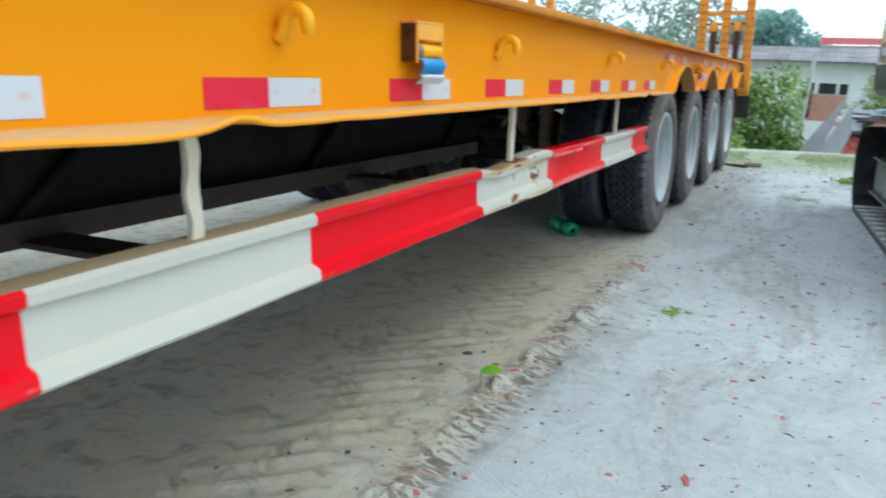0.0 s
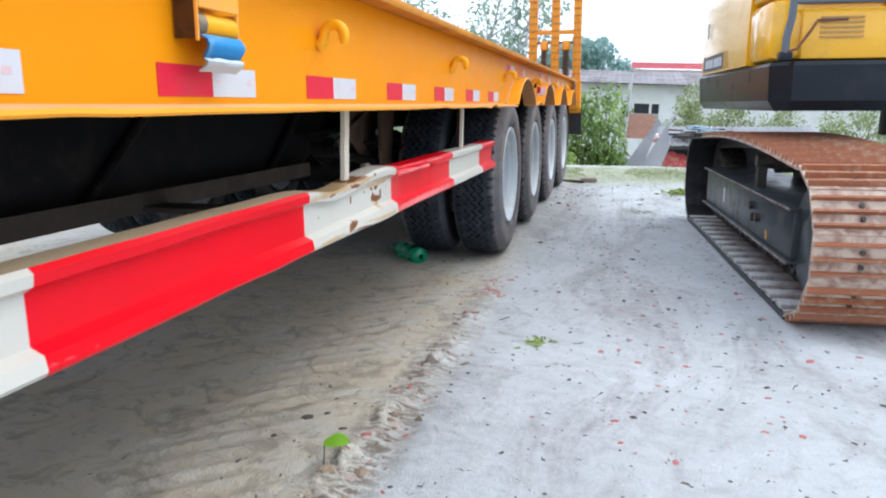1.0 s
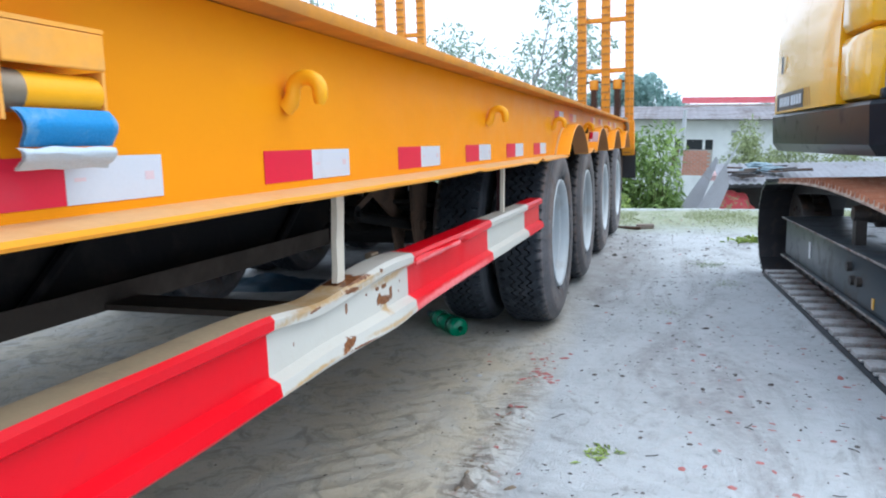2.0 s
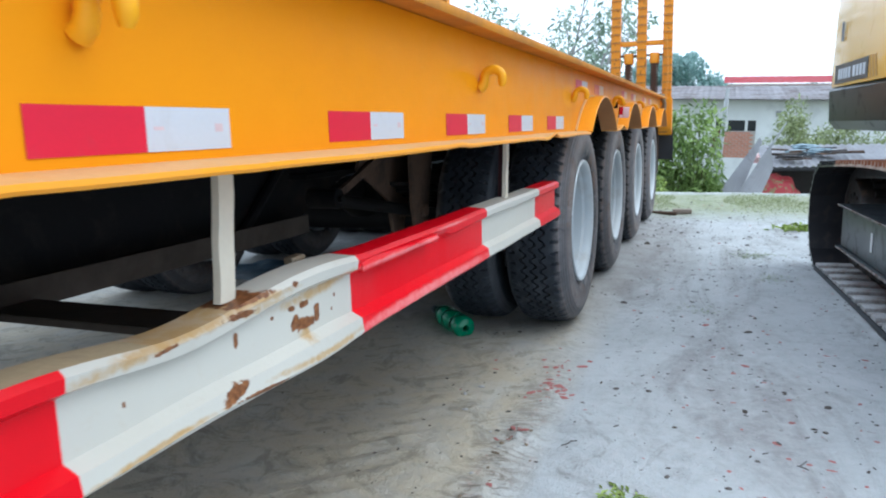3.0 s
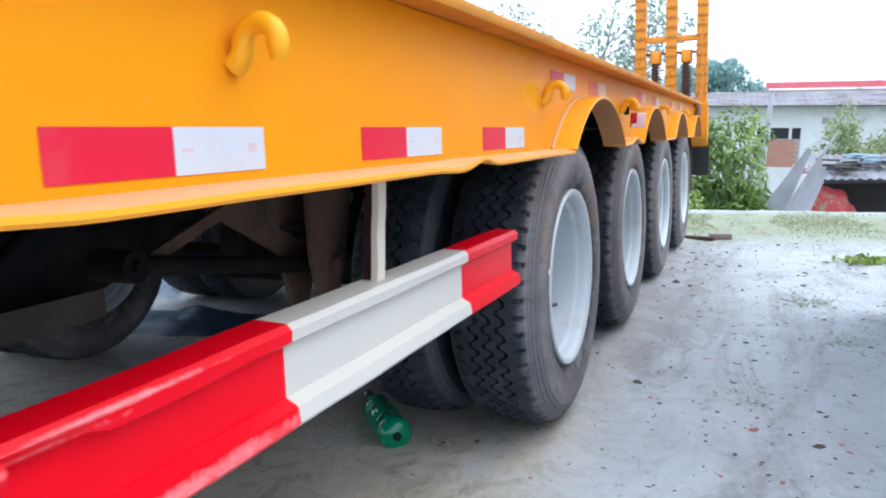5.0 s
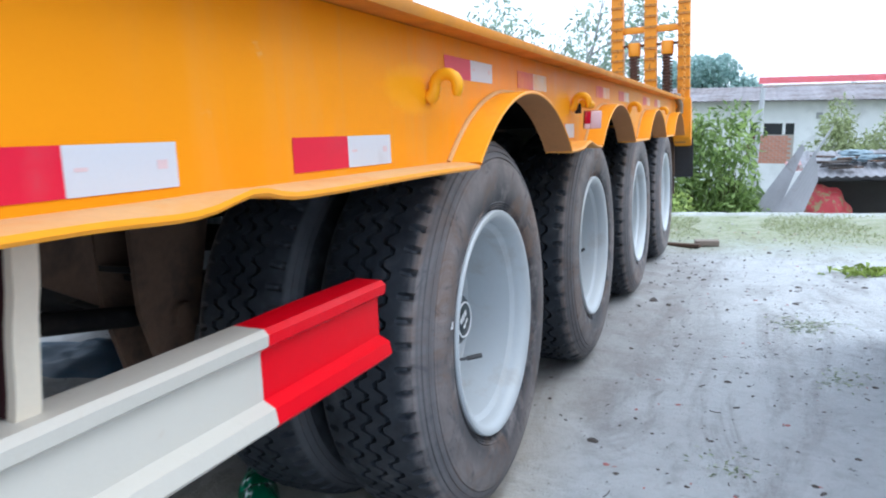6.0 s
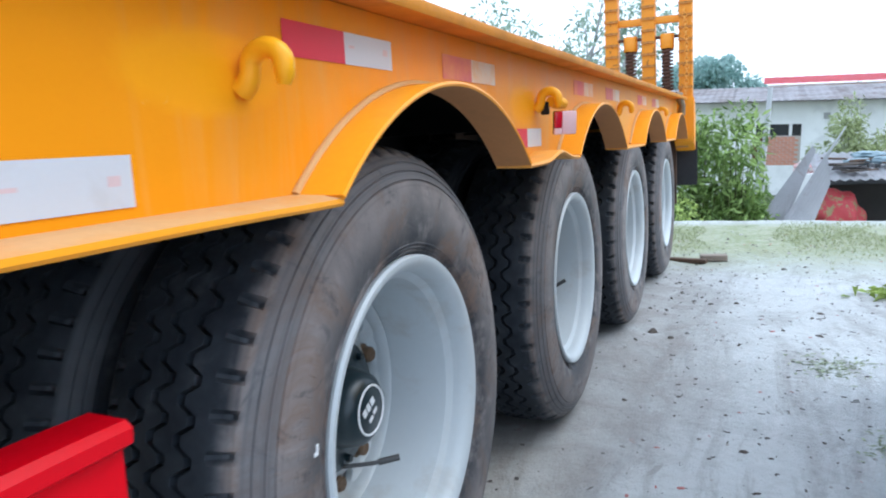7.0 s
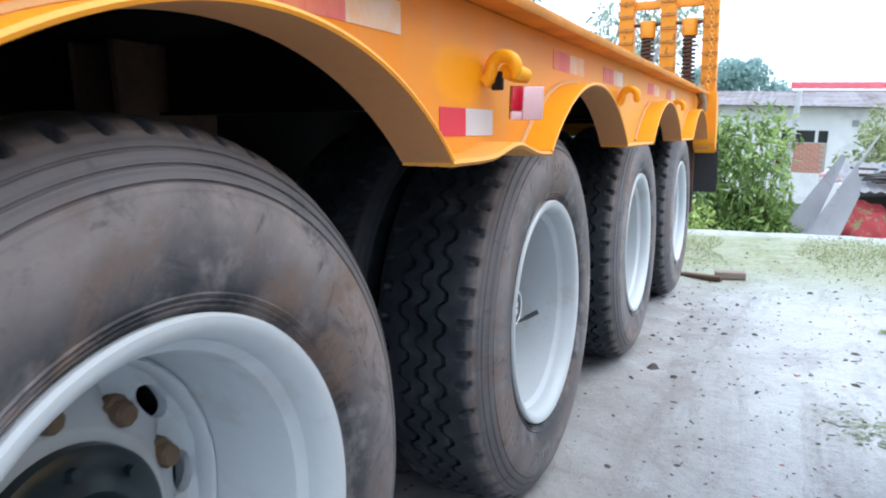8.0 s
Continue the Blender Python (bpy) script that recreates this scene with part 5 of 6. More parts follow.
def crawler(x0, detail):
    bm = bmesh.new()
    box(bm, x0 + 0.075, x0 + 0.50, 0.42, 2.72, 0.225, 0.470, bevel=0.012)
    box(bm, x0 + 0.055, x0 + 0.52, 0.40, 2.74, 0.470, 0.482, bevel=0.003)
    box(bm, x0 + 0.055, x0 + 0.52, 0.40, 2.74, 0.212, 0.2245, bevel=0.003)
    fr = part("track_frame", bm, M_CHARCOAL, excavator, "charcoal steel track frame", smooth=30)
    # Pale strips paint the flange edges' highlights along with bare wear.
    for z in (0.2115, 0.4715):
        bm = bmesh.new()
        box(bm, x0 + 0.049, x0 + 0.0545, 0.40, 2.74, z, z + 0.012, bevel=0.002)
        part("pale_edge", bm, M_TRACK_WORN, fr, "pale flange edge, worn and with its highlight painted in")
    for k in range(COUNT):
        y, z, a = track_line(LOOP * (k + 0.35) / COUNT)
        m = Matrix.Translation((x0, y, z)) @ Matrix.Rotation(a, 4, "X")
        low = z < 0.04 and Y_NEAR < y < Y_FAR
        part("track_shoe", None, None, fr, mesh=SHOE_LOW if low else (SHOE_DARK if y > Y_FAR - 0.35 else SHOE_RUST), at=m)
        for x in (0.230, 0.370):
            part("track_link", None, None, fr, mesh=LINK_ME, at=m @ pose(x, 0, 0))
    for k in range(7):
        bm = bmesh.new()
        yc = 0.56 + 0.335 * k
        lathe(bm, [(x0 + 0.13, 0.02), (x0 + 0.13, 0.05), (x0 + 0.16, 0.055), (x0 + 0.165, 0.085), (x0 + 0.20, 0.088), (x0 + 0.205, 0.065), (x0 + 0.395, 0.065), (x0 + 0.40, 0.088), (x0 + 0.435, 0.085), (x0 + 0.44, 0.05), (x0 + 0.47, 0.05), (x0 + 0.47, 0.02)], 20)
        part("bottom_roller", bm, M_LINK, fr, "greasy bottom roller", smooth=40, at=pose(0, yc, 0.182))
    bm = bmesh.new()
    lathe(bm, [(x0 + 0.10, 0.001), (x0 + 0.10, 0.035), (x0 + 0.13, 0.045), (x0 + 0.20, 0.048), (x0 + 0.21, 0.07), (x0 + 0.38, 0.07), (x0 + 0.38, 0.001)], 20)
    box(bm, x0 + 0.11, x0 + 0.16, -0.03, 0.03, -0.16, 0.0)
    part("carrier_roller", bm, M_LINK, fr, "carrier roller on a short bracket", smooth=40, at=pose(0, 1.33, 0.64))
    for yc, nm in ((Y_NEAR + 0.03, "idler"), (Y_FAR, "sprocket")):
        bm = bmesh.new()
        side = 0.09 if nm == "idler" else 0.19
        lathe(bm, [(x0 + side, 0.001), (x0 + side, 0.09), (x0 + side + 0.012, 0.11), (x0 + side + 0.016, 0.22), (x0 + side + 0.01, 0.235), (x0 + 0.22, 0.25), (x0 + 0.38, 0.25), (x0 + 0.38, 0.001)], 36)
        if nm == "sprocket":
            for q in range(21):
                a = 2 * math.pi * q / 21
                box(bm, x0 + 0.27, x0 + 0.33, -0.014, 0.014, 0.24, 0.285, turn=Matrix.Rotation(a, 4, "X"))
            for q in range(12):
                a = 2 * math.pi * q / 12
                tube(bm, [(x0 + 0.195, 0.15 * math.cos(a), 0.15 * math.sin(a)), (x0 + 0.213, 0.15 * math.cos(a), 0.15 * math.sin(a))], 0.012, 6)
        part(nm, bm, M_CHARCOAL if nm == "idler" else M_LINK, fr, smooth=40, at=pose(0, yc, 0.365))
    if detail:
        bm = bmesh.new()
        box(bm, x0 + 0.0705, x0 + 0.0745, 2.02, 2.05, 0.30, 0.40)
        part("frame_mark", bm, M_WHITE, fr, "white painted mark")
        bm = bmesh.new()
        box(bm, x0 + 0.0705, x0 + 0.0745, 0.86, 0.885, 0.25, 0.30)
        part("frame_mark", bm, M_EXC, fr, "yellow painted mark")
        for y, z in ((1.22, 0.39), (1.06, 0.34), (1.16, 0.33)):
            bm = bmesh.new()
            tube(bm, [(x0 + 0.075, y, z), (x0 + 0.052, y, z)], 0.024, 10)
            part("grease_port", bm, M_LINK, fr, "dark round port", smooth=40)


crawler(0.0, True)
crawler(2.25, False)

# centre frame and turntable
bm = bmesh.new()
box(bm, 0.53, 2.32, 1.05, 2.15, 0.40, 0.66, bevel=0.03)
part("centre_frame", bm, M_CHARCOAL, excavator, "charcoal centre frame", smooth=30)
bm = bmesh.new()
lathe(bm, [(0.661, 0.50), (0.78, 0.50), (0.78, 0.56), (0.93, 0.56), (0.93, 0.01)], 48, axis="z")
part("slew_ring", bm, M_LINK, excavator, "dark slew ring", smooth=40, at=pose(1.45, 1.62, 0))


def body_outline(grow, y0=0.86, y1=3.24):
    """Plan of the upper body: corners cut near, rounded far."""
    x0, x1 = 0.005, 3.9
    pts = [(x0 + 0.035 - grow, y0 + 0.10 - grow * 0.4), (x0 + 0.13 - grow * 0.4, y0 - grow)]
    pts += [(x1, y0 - grow), (x1, y1 + grow)]
    for k in range(8):
        a = radians(90 + 90 * k / 7)
        pts.append((x0 + 0.30 + (0.30 + grow) * math.cos(a), y1 - 0.30 + (0.30 + grow) * math.sin(a)))
    return pts


def prism(bm, levels):
    """Stacks outlines: levels of (outline, z)."""
    rings = [[bm.verts.new((x, y, z)) for x, y in o] for o, z in levels]
    n = len(rings[0])
    for a, b in zip(rings, rings[1:]):
        for k in range(n):
            bm.faces.new((a[k], a[(k + 1) % n], b[(k + 1) % n], b[k]))
    bm.faces.new(rings[0]), bm.faces.new(rings[-1])


bm = bmesh.new()
prism(bm, [(body_outline(-0.045), 0.932), (body_outline(-0.008), 0.985), (body_outline(0.0), 1.165), (body_outline(-0.012), 1.185)])
part("skirt", bm, M_SKIRT, excavator, "dark grey bevelled skirt", smooth=25)

# counterweight along the trailer side
bm = bmesh.new()

o = [(0.015, 1.405)] + [(0.60, 1.405), (0.60, 3.20)] + [(0.315 + 0.30 * math.cos(radians(90 + 90 * k / 9)), 2.92 + 0.30 * math.sin(radians(90 + 90 * k / 9))) for k in range(10)]
prism(bm, [(o, 1.188), (o, 1.30), ([(x + 0.01, y) for x, y in o], 1.62), ([(x + 0.035 if x < 0.5 else x, y - (0.02 if y > 3 else 0)) for x, y in o], 1.95), ([(x + 0.09 if x < 0.5 else x, y - (0.05 if y > 3 else 0)) for x, y in o], 2.12)])
part("counterweight", bm, M_EXC, excavator, "smooth golden yellow counterweight", smooth=30)
bm = bmesh.new()
box(bm, 0.020, 0.58, 0.93, 1.398, 1.190, 1.505, bevel=0.045)
part("lower_panel", bm, M_EXC, excavator, "rounded lower yellow panel", smooth=30)
bm = bmesh.new()
box(bm, 0.020, 0.58, 0.95, 1.398, 1.512, 2.10, bevel=0.045)
part("upper_panel", bm, M_EXC, excavator, "rounded upper yellow panel", smooth=30)
bm = bmesh.new()
box(bm, 0.17, 1.30, 0.895, 0.945, 1.195, 1.448, bevel=0.012)
part("service_door", bm, M_EXC, excavator, "yellow service door with louvres", smooth=30)
bm = bmesh.new()
box(bm, 0.17, 1.30, 0.905, 0.945, 1.475, 2.08, bevel=0.012)
part("upper_door", bm, M_EXC, excavator, "yellow upper door", smooth=30)
bm = bmesh.new()
box(bm, 0.585, 3.80, 0.947, 3.18, 1.188, 2.05, bevel=0.02)
part("engine_housing", bm, M_EXC, excavator, "yellow engine housing", smooth=30)
for k in range(5):
    bm = bmesh.new()
    box(bm, 0.255, 0.46, 0.884, 0.8945, 1.300 + 0.024 * k, 1.309 + 0.024 * k)
    part("louvre", bm, M_DECAL_TAN, excavator)

# hand rail and hose on the near face
bm = bmesh.new()
tube(bm, [(0.085, 0.855, 1.19), (0.085, 0.850, 1.30), (0.100, 0.835, 1.40), (0.110, 0.835, 1.62), (0.110, 0.840, 2.10)], 0.019, 12)
tube(bm, [(0.110, 0.835, 1.475), (1.30, 0.835, 1.475)], 0.016, 10)
hr = part("hand_rail", bm, M_GREY_TUBE, excavator, "blue-grey tubular hand rail", smooth=50)
bm = bmesh.new()
box(bm, 0.055, 0.120, 0.835, 0.885, 1.186, 1.230, bevel=0.006)
part("rail_foot", bm, M_SKIRT, hr, "dark rail foot", smooth=30)
bm = bmesh.new()
tube(bm, [(0.09, 0.84, 1.23), (0.14, 0.845, 1.245), (0.20, 0.86, 1.33), (0.235, 0.875, 1.385), (0.38, 0.882, 1.39)], 0.007, 8)
part("hose", bm, M_HOSE, excavator, "thin brown hose", smooth=50)

# decals on the counterweight; the maker's lettering stands as plain bars
bm = bmesh.new()
box(bm, 0.0125, 0.0142, 2.10, 2.86, 1.205, 1.315)
dec = part("decal", bm, M_DECAL, excavator, "dark lettered decal")
for y0, w in ((2.72, 0.045), (2.66, 0.045), (2.60, 0.04), (2.54, 0.045), (2.47, 0.05), (2.36, 0.06), (2.29, 0.05), (2.22, 0.05), (2.15, 0.05)):
    bm = bmesh.new()
    box(bm, 0.0108, 0.0122, y0, y0 + w, 1.228, 1.288)
    part("letter_bar", bm, M_DECAL_PALE, dec)
for k in range(3):
    bm = bmesh.new()
    v = [bm.verts.new((0.013, 1.92 + 0.055 * k + a, z)) for a, z in ((0.0, 1.205), (0.03, 1.205), (0.07, 1.315), (0.04, 1.315))]
    w = [bm.verts.new((0.0142, p.co.y, p.co.z)) for p in v]
    bm.faces.new(v), bm.faces.new(w)
    for q in range(4):
        bm.faces.new((v[q], v[(q + 1) % 4], w[(q + 1) % 4], w[q]))
    part("decal_stripe", bm, M_DECAL_TAN, excavator)
bm = bmesh.new()
box(bm, 0.0125, 0.0142, 2.70, 2.75, 1.45, 1.56)
part("small_decal", bm, M_DECAL, excavator, "small dark decal")


# ---- beyond the yard's edge ----
def leaf_material(name, base, back, deep=0.35):
    m, t, p = nodes_of(name)
    geo = t.nodes.new("ShaderNodeNewGeometry")
    big = noise_node(t, 1.6, 3)
    col = mix_node(t, geo.outputs["Random Per Island"], tuple(c * deep for c in base), back)
    col = mix_node(t, ramp_node(t, big, 0.35, 0.65, 0, 0.45), col, base)
    t.links.new(col, p.inputs["Base Color"])
    p.inputs["Roughness"].default_value = 0.5
    p.inputs["Subsurface Weight"].default_value = 0.0
    p.inputs["Transmission Weight"].default_value = 0.0
    tr = t.nodes.new("ShaderNodeBsdfTranslucent")
    t.links.new(col, tr.inputs["Color"])
    mx = t.nodes.new("ShaderNodeMixShader")
    mx.inputs["Fac"].default_value = 0.35
    out = t.nodes["Material Output"]
    t.links.new(p.outputs[0], mx.inputs[1])
    t.links.new(tr.outputs[0], mx.inputs[2])
    t.links.new(mx.outputs[0], out.inputs["Surface"])
    return m


M_LEAF = leaf_material("fresh_green_leaf", (0.17, 0.30, 0.065), (0.46, 0.60, 0.20), 0.28)
M_LEAF_OLIVE = leaf_material("pale_olive_leaf", (0.32, 0.38, 0.16), (0.50, 0.56, 0.30), 0.5)
M_LEAF_DARK = leaf_material("deep_green_leaf", (0.035, 0.085, 0.025), (0.08, 0.15, 0.05))
# Haze before the thin trees is mixed into this leaf colour.
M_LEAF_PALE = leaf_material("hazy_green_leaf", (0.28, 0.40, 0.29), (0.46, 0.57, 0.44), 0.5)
# Pale blue-green leaf colour that includes the haze of distance.
M_LEAF_FAR_HAZE = leaf_material("far_wood_haze_leaf", (0.32, 0.48, 0.45), (0.42, 0.57, 0.54), 0.8)
M_BARK = surface("grey_bark", (0.42, 0.41, 0.40), 0.9, grain=40, vary=0.25, bump=0.6)
M_WEED = leaf_material("dusty_weed_leaf", (0.34, 0.41, 0.24), (0.46, 0.52, 0.36))
M_STEM = surface("brown_green_stem", (0.10, 0.085, 0.045), 0.9, grain=40, vary=0.25)
M_TUFT = leaf_material("bright_weed_leaf", (0.38, 0.52, 0.10), (0.54, 0.66, 0.20))


def leaves(rng, spots, count, size, droop=0.5, long=2.6):
    """Many folded leaves scattered round the given (centre, radius) spots."""
    verts, faces = [], []
    weights = np.array([r**2 for _, r in spots])
    picks = rng.choice(len(spots), count, p=weights / weights.sum())
    for k in picks:
        c, r = spots[k]
        d = rng.normal(size=3)
        d /= np.linalg.norm(d)
        p = np.array(c) + d * r * rng.uniform(0.35, 1.05) ** 0.6
        s = size * rng.uniform(0.6, 1.35)
        along = d * 0.5 + rng.normal(size=3) * 0.6 + np.array((0, 0, -droop))
        along /= np.linalg.norm(along)
        side = np.cross(along, rng.normal(size=3))
        side /= np.linalg.norm(side) + 1e-9
        nrm = np.cross(along, side)
        b = len(verts)
        verts += [tuple(p), tuple(p + along * s * 0.45 + side * s / long * 0.5 + nrm * s * 0.06), tuple(p + along * s), tuple(p + along * s * 0.45 - side * s / long * 0.5 + nrm * s * 0.06)]
        faces += [(b, b + 1, b + 2), (b, b + 2, b + 3)]
    return verts, faces


def limbs(bm, rng, base, top, r, depth, spots, spread=0.55):
    """A tapering limb that forks; ends are noted as spots for leaves."""
    base, top = np.array(base, float), np.array(top, float)
    n = 5
    pts, rad = [], []
    off = rng.normal(size=3) * 0.05 * np.linalg.norm(top - base)
    for i in range(n):
        k = i / (n - 1)
        pts.append(tuple(base + (top - base) * k + off * math.sin(k * math.pi)))
        rad.append(r * (1 - 0.55 * k))
    tube(bm, pts, r, 7, True, rad)
    if depth == 0:
        spots.append((tuple(top), 0.30 * np.linalg.norm(top - base) + 0.12))
        return
    run = np.linalg.norm(top - base)
    for _ in range(3):
        k = rng.uniform(0.5, 1.0)
        p = base + (top - base) * k
        d = (top - base) / run + rng.normal(size=3) * spread + np.array((0, 0, 0.15))
        d /= np.linalg.norm(d)
        limbs(bm, rng, p, p + d * run * rng.uniform(0.5, 0.75), r * 0.5, depth - 1, spots, spread)


def tree(name, label, foot, height, seed, leaf, size, count, depth=2, spread=0.55, lean=(0, 0), long=2.6, clump=1.0, group=""):
    rng = np.random.default_rng(seed)
    ob = thing(name, label, "tree" if "tree" in name else "bush", pose(*foot), group)
    spots = []
    bm = bmesh.new()
    limbs(bm, rng, (0, 0, -0.1), (lean[0], lean[1], height * 0.55), 0.018 * height + 0.015, depth, spots, spread)
    part("trunk", bm, M_BARK, ob, "grey forking trunk", smooth=60)
    spots = [(c, r * clump) for c, r in spots]
    v, f = leaves(rng, spots, count, size, long=long)
    part("crown", None, None, ob, "uneven leafy crown", mesh=facets("crown", v, f, leaf))
    return ob


def bush(name, label, foot, wide, tall, seed, leaf, size, count, lumps=14, group="", long=2.6, clump=1.0):
    """A low shrub: stems from the ground and clumps of leaves of uneven size."""
    rng = np.random.default_rng(seed)
    ob = thing(name, label, "bush", pose(*foot), group)
    bm = bmesh.new()
    spots = []
    for k in range(lumps):
        x, y = rng.uniform(-wide / 2, wide / 2), rng.uniform(-wide / 3, wide / 3)
        z = tall * rng.uniform(0.12, 1.0) * (1 - 0.5 * abs(x) / (wide / 2 + 0.01))
        spots.append(((x, y, z), rng.uniform(0.13, 0.30) * tall ** 0.6 * clump))
        tube(bm, [(x * 0.25, y * 0.25, -0.1), (x * 0.6, y * 0.6, z * 0.55), (x, y, z)], 0.012, 5, True, [0.014, 0.009, 0.003])
    part("stems", bm, M_STEM, ob, "thin woody stems")
    v, f = leaves(rng, spots, count, size, long=long)
    part("foliage", None, None, ob, "dense leaves", mesh=facets("foliage", v, f, leaf))
    return ob


LOW = -1.68
# the leafy bush just behind the trailer: two tall shoots and lower clumps
bush("leafy_bush", "leafy light green bush beyond the yard edge", (-0.35, 17.3, LOW), 0.75, 3.55, 11, M_LEAF, 0.17, 3800, 34, long=3.4, clump=0.75)
bush("leafy_bush", "tall leafy green shoot beyond the yard edge", (0.20, 17.2, LOW), 0.70, 3.25, 12, M_LEAF, 0.17, 3200, 30, long=3.4, clump=0.75)
bush("leafy_bush", "broad green bush beside the thin post", (0.16, 17.6, LOW), 1.05, 2.05, 17, M_LEAF, 0.18, 2600, 24, long=3.2, clump=0.95)
bush("leafy_bush", "low bright weeds along the yard edge", (-0.45, 14.9, -1.5), 0.7, 1.55, 13, M_TUFT, 0.08, 1100, 16, clump=0.7)
bush("leafy_bush", "low green weeds along the yard edge", (0.25, 15.6, -1.6), 0.8, 1.42, 18, M_LEAF, 0.09, 1300, 18, clump=0.6)
for n, (x, y, wide, tall) in enumerate(((2.45, 24.0, 1.9, 2.85), (2.50, 24.2, 0.5, 3.2), (3.75, 24.5, 1.9, 3.0), (5.0, 24.5, 2.0, 2.75), (7.0, 24.5, 2.6, 2.7), (9.6, 24.0, 3.2, 2.8))):
    bush("leafy_bush", "wispy green bush before the white house", (x, y, LOW), wide, tall, 50 + n, M_LEAF_OLIVE, 0.13, int(2600 * wide) + 600, 14 + int(22 * wide), clump=0.75, group="bushes before the house")

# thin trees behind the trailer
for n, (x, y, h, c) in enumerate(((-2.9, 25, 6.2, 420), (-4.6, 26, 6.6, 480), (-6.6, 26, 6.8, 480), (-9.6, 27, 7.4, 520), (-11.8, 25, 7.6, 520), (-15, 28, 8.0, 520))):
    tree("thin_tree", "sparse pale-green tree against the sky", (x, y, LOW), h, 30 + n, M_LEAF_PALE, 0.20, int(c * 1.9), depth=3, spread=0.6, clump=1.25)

# wooded rise far behind, its distance haze painted into the leaf colour
rng = np.random.default_rng(5)
spots = []
for k in range(420):
    x = rng.uniform(-95, 26)
    crest = 5.5 + 5.6 * math.exp(-(((x + 7.0) / 4.6) ** 4)) + 2.6 * math.exp(-(((x + 1.5) / 2.2) ** 2)) + 4.5 * math.exp(-(((x + 45) / 28) ** 4)) + 0.4 * math.sin(x * 1.1)
    spots.append(((x, 120 + rng.uniform(-6, 6), rng.uniform(0.0, 1.0) ** 0.7 * (crest - 0.6) - 0.5), rng.uniform(1.0, 1.9)))
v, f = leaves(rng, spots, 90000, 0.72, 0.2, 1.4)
hill = new("far_woods", facets("far_woods", v, f, M_LEAF_FAR_HAZE))
tagged(hill, "woods on the horizon, blue-green haze painted into the leaves", "woods", kind="stuff")

# ---- white house with a grey roof, and the red roof behind ----
M_PLASTER = surface("weathered_white_plaster", (0.84, 0.84, 0.83), 0.9, dirt=(0.58, 0.58, 0.57), dirt_at=(0.5, 0.8), dirt_scale=1.2, grain=40, vary=0.08)
M_SHEET = surface("grey_roof_sheet", (0.50, 0.48, 0.50), 0.6, dirt=(0.26, 0.20, 0.18), dirt_at=(0.45, 0.7), dirt_scale=1.0, grain=30, vary=0.15)
M_RED_ROOF = surface("red_roof_sheet", (0.62, 0.05, 0.07), 0.5, grain=20, vary=0.08)
M_DARK = surface("dark_room_glass", (0.02, 0.025, 0.03), 0.2)
M_FRAME = surface("grey_window_frame", (0.36, 0.36, 0.36), 0.6)
M_BRICK = surface("orange_brick", (0.66, 0.31, 0.22), 0.85, dirt=(0.70, 0.50, 0.42), dirt_at=(0.5, 0.8), dirt_scale=8, grain=60, vary=0.2, scatter=0.25)
M_MORTAR = surface("pale_mortar", (0.5, 0.45, 0.40), 0.9)
M_MAROON = surface("maroon_cloth", (0.10, 0.012, 0.02), 0.8)
M_POLE = surface("grey_pole_paint", (0.50, 0.51, 0.52), 0.6, grain=40, vary=0.1)
M_TIN = surface("weathered_tin", (0.52, 0.52, 0.55), 0.55, metal=0.0, dirt=(0.30, 0.24, 0.22), dirt_at=(0.55, 0.75), dirt_scale=3, grain=40, vary=0.15)
M_TARP = surface("red_tarpaulin", (0.52, 0.06, 0.07), 0.6, dirt=(0.34, 0.27, 0.14), dirt_at=(0.52, 0.60), dirt_scale=11, vary=0.2)
M_CLOTH = surface("faded_pink_cloth", (0.62, 0.34, 0.33), 0.8, dirt=(0.66, 0.60, 0.58), dirt_at=(0.45, 0.6), dirt_scale=9, vary=0.1)
M_BLUE_TARP = surface("pale_blue_tarpaulin", (0.22, 0.30, 0.34), 0.6, dirt=(0.12, 0.14, 0.15), dirt_scale=3, vary=0.15)
M_SHADE = surface("dark_boards_and_shade", (0.05, 0.045, 0.045), 0.9, vary=0.3)

HY = 35.0
house = thing("house", "low white plastered house with a grey sheet roof", "house", pose(1.2, HY, 1.0, 0, 2.3, 0) @ pose(-1.2, 0, -1.0))


def wall_with_hole(x0, x1, z0, z1, hx0, hx1, hz0, hz1, thick=0.22):
    bm = bmesh.new()
    box(bm, x0, hx0, 0, thick, z0, z1)
    box(bm, hx1, x1, 0, thick, z0, z1)
    box(bm, hx0, hx1, 0, thick, z0, hz0)
    box(bm, hx0, hx1, 0, thick, hz1, z1)
    return bm


part("wall", wall_with_hole(-4.0, 14.0, LOW, 1.80, 0.45, 2.0, -0.55, 0.98), M_PLASTER, house, "weathered white plaster wall")
bm = bmesh.new()
box(bm, -4.0, 14.0, 4.0, 4.2, LOW, 2.3)
part("wall", bm, M_PLASTER, house)
for x in (-4.0, 13.8):
    bm = bmesh.new()
    box(bm, x, x + 0.2, 0.221, 3.99, LOW, 1.80)
    part("wall", bm, M_PLASTER, house)
# window band over a brick infill
for x0, x1 in ((0.45, 0.77), (0.93, 1.58), (1.69, 2.0)):
    bm = bmesh.new()
    box(bm, x0, x1, 0.15, 0.17, 0.56, 0.98)
    part("pane", bm, M_DARK, house, "dark window opening")
for x0, x1 in ((0.772, 0.928), (1.582, 1.688)):
    bm = bmesh.new()
    box(bm, x0, x1, 0.04, 0.18, 0.56, 0.98)
    part("window_frame", bm, M_PLASTER, house)
bm = bmesh.new()
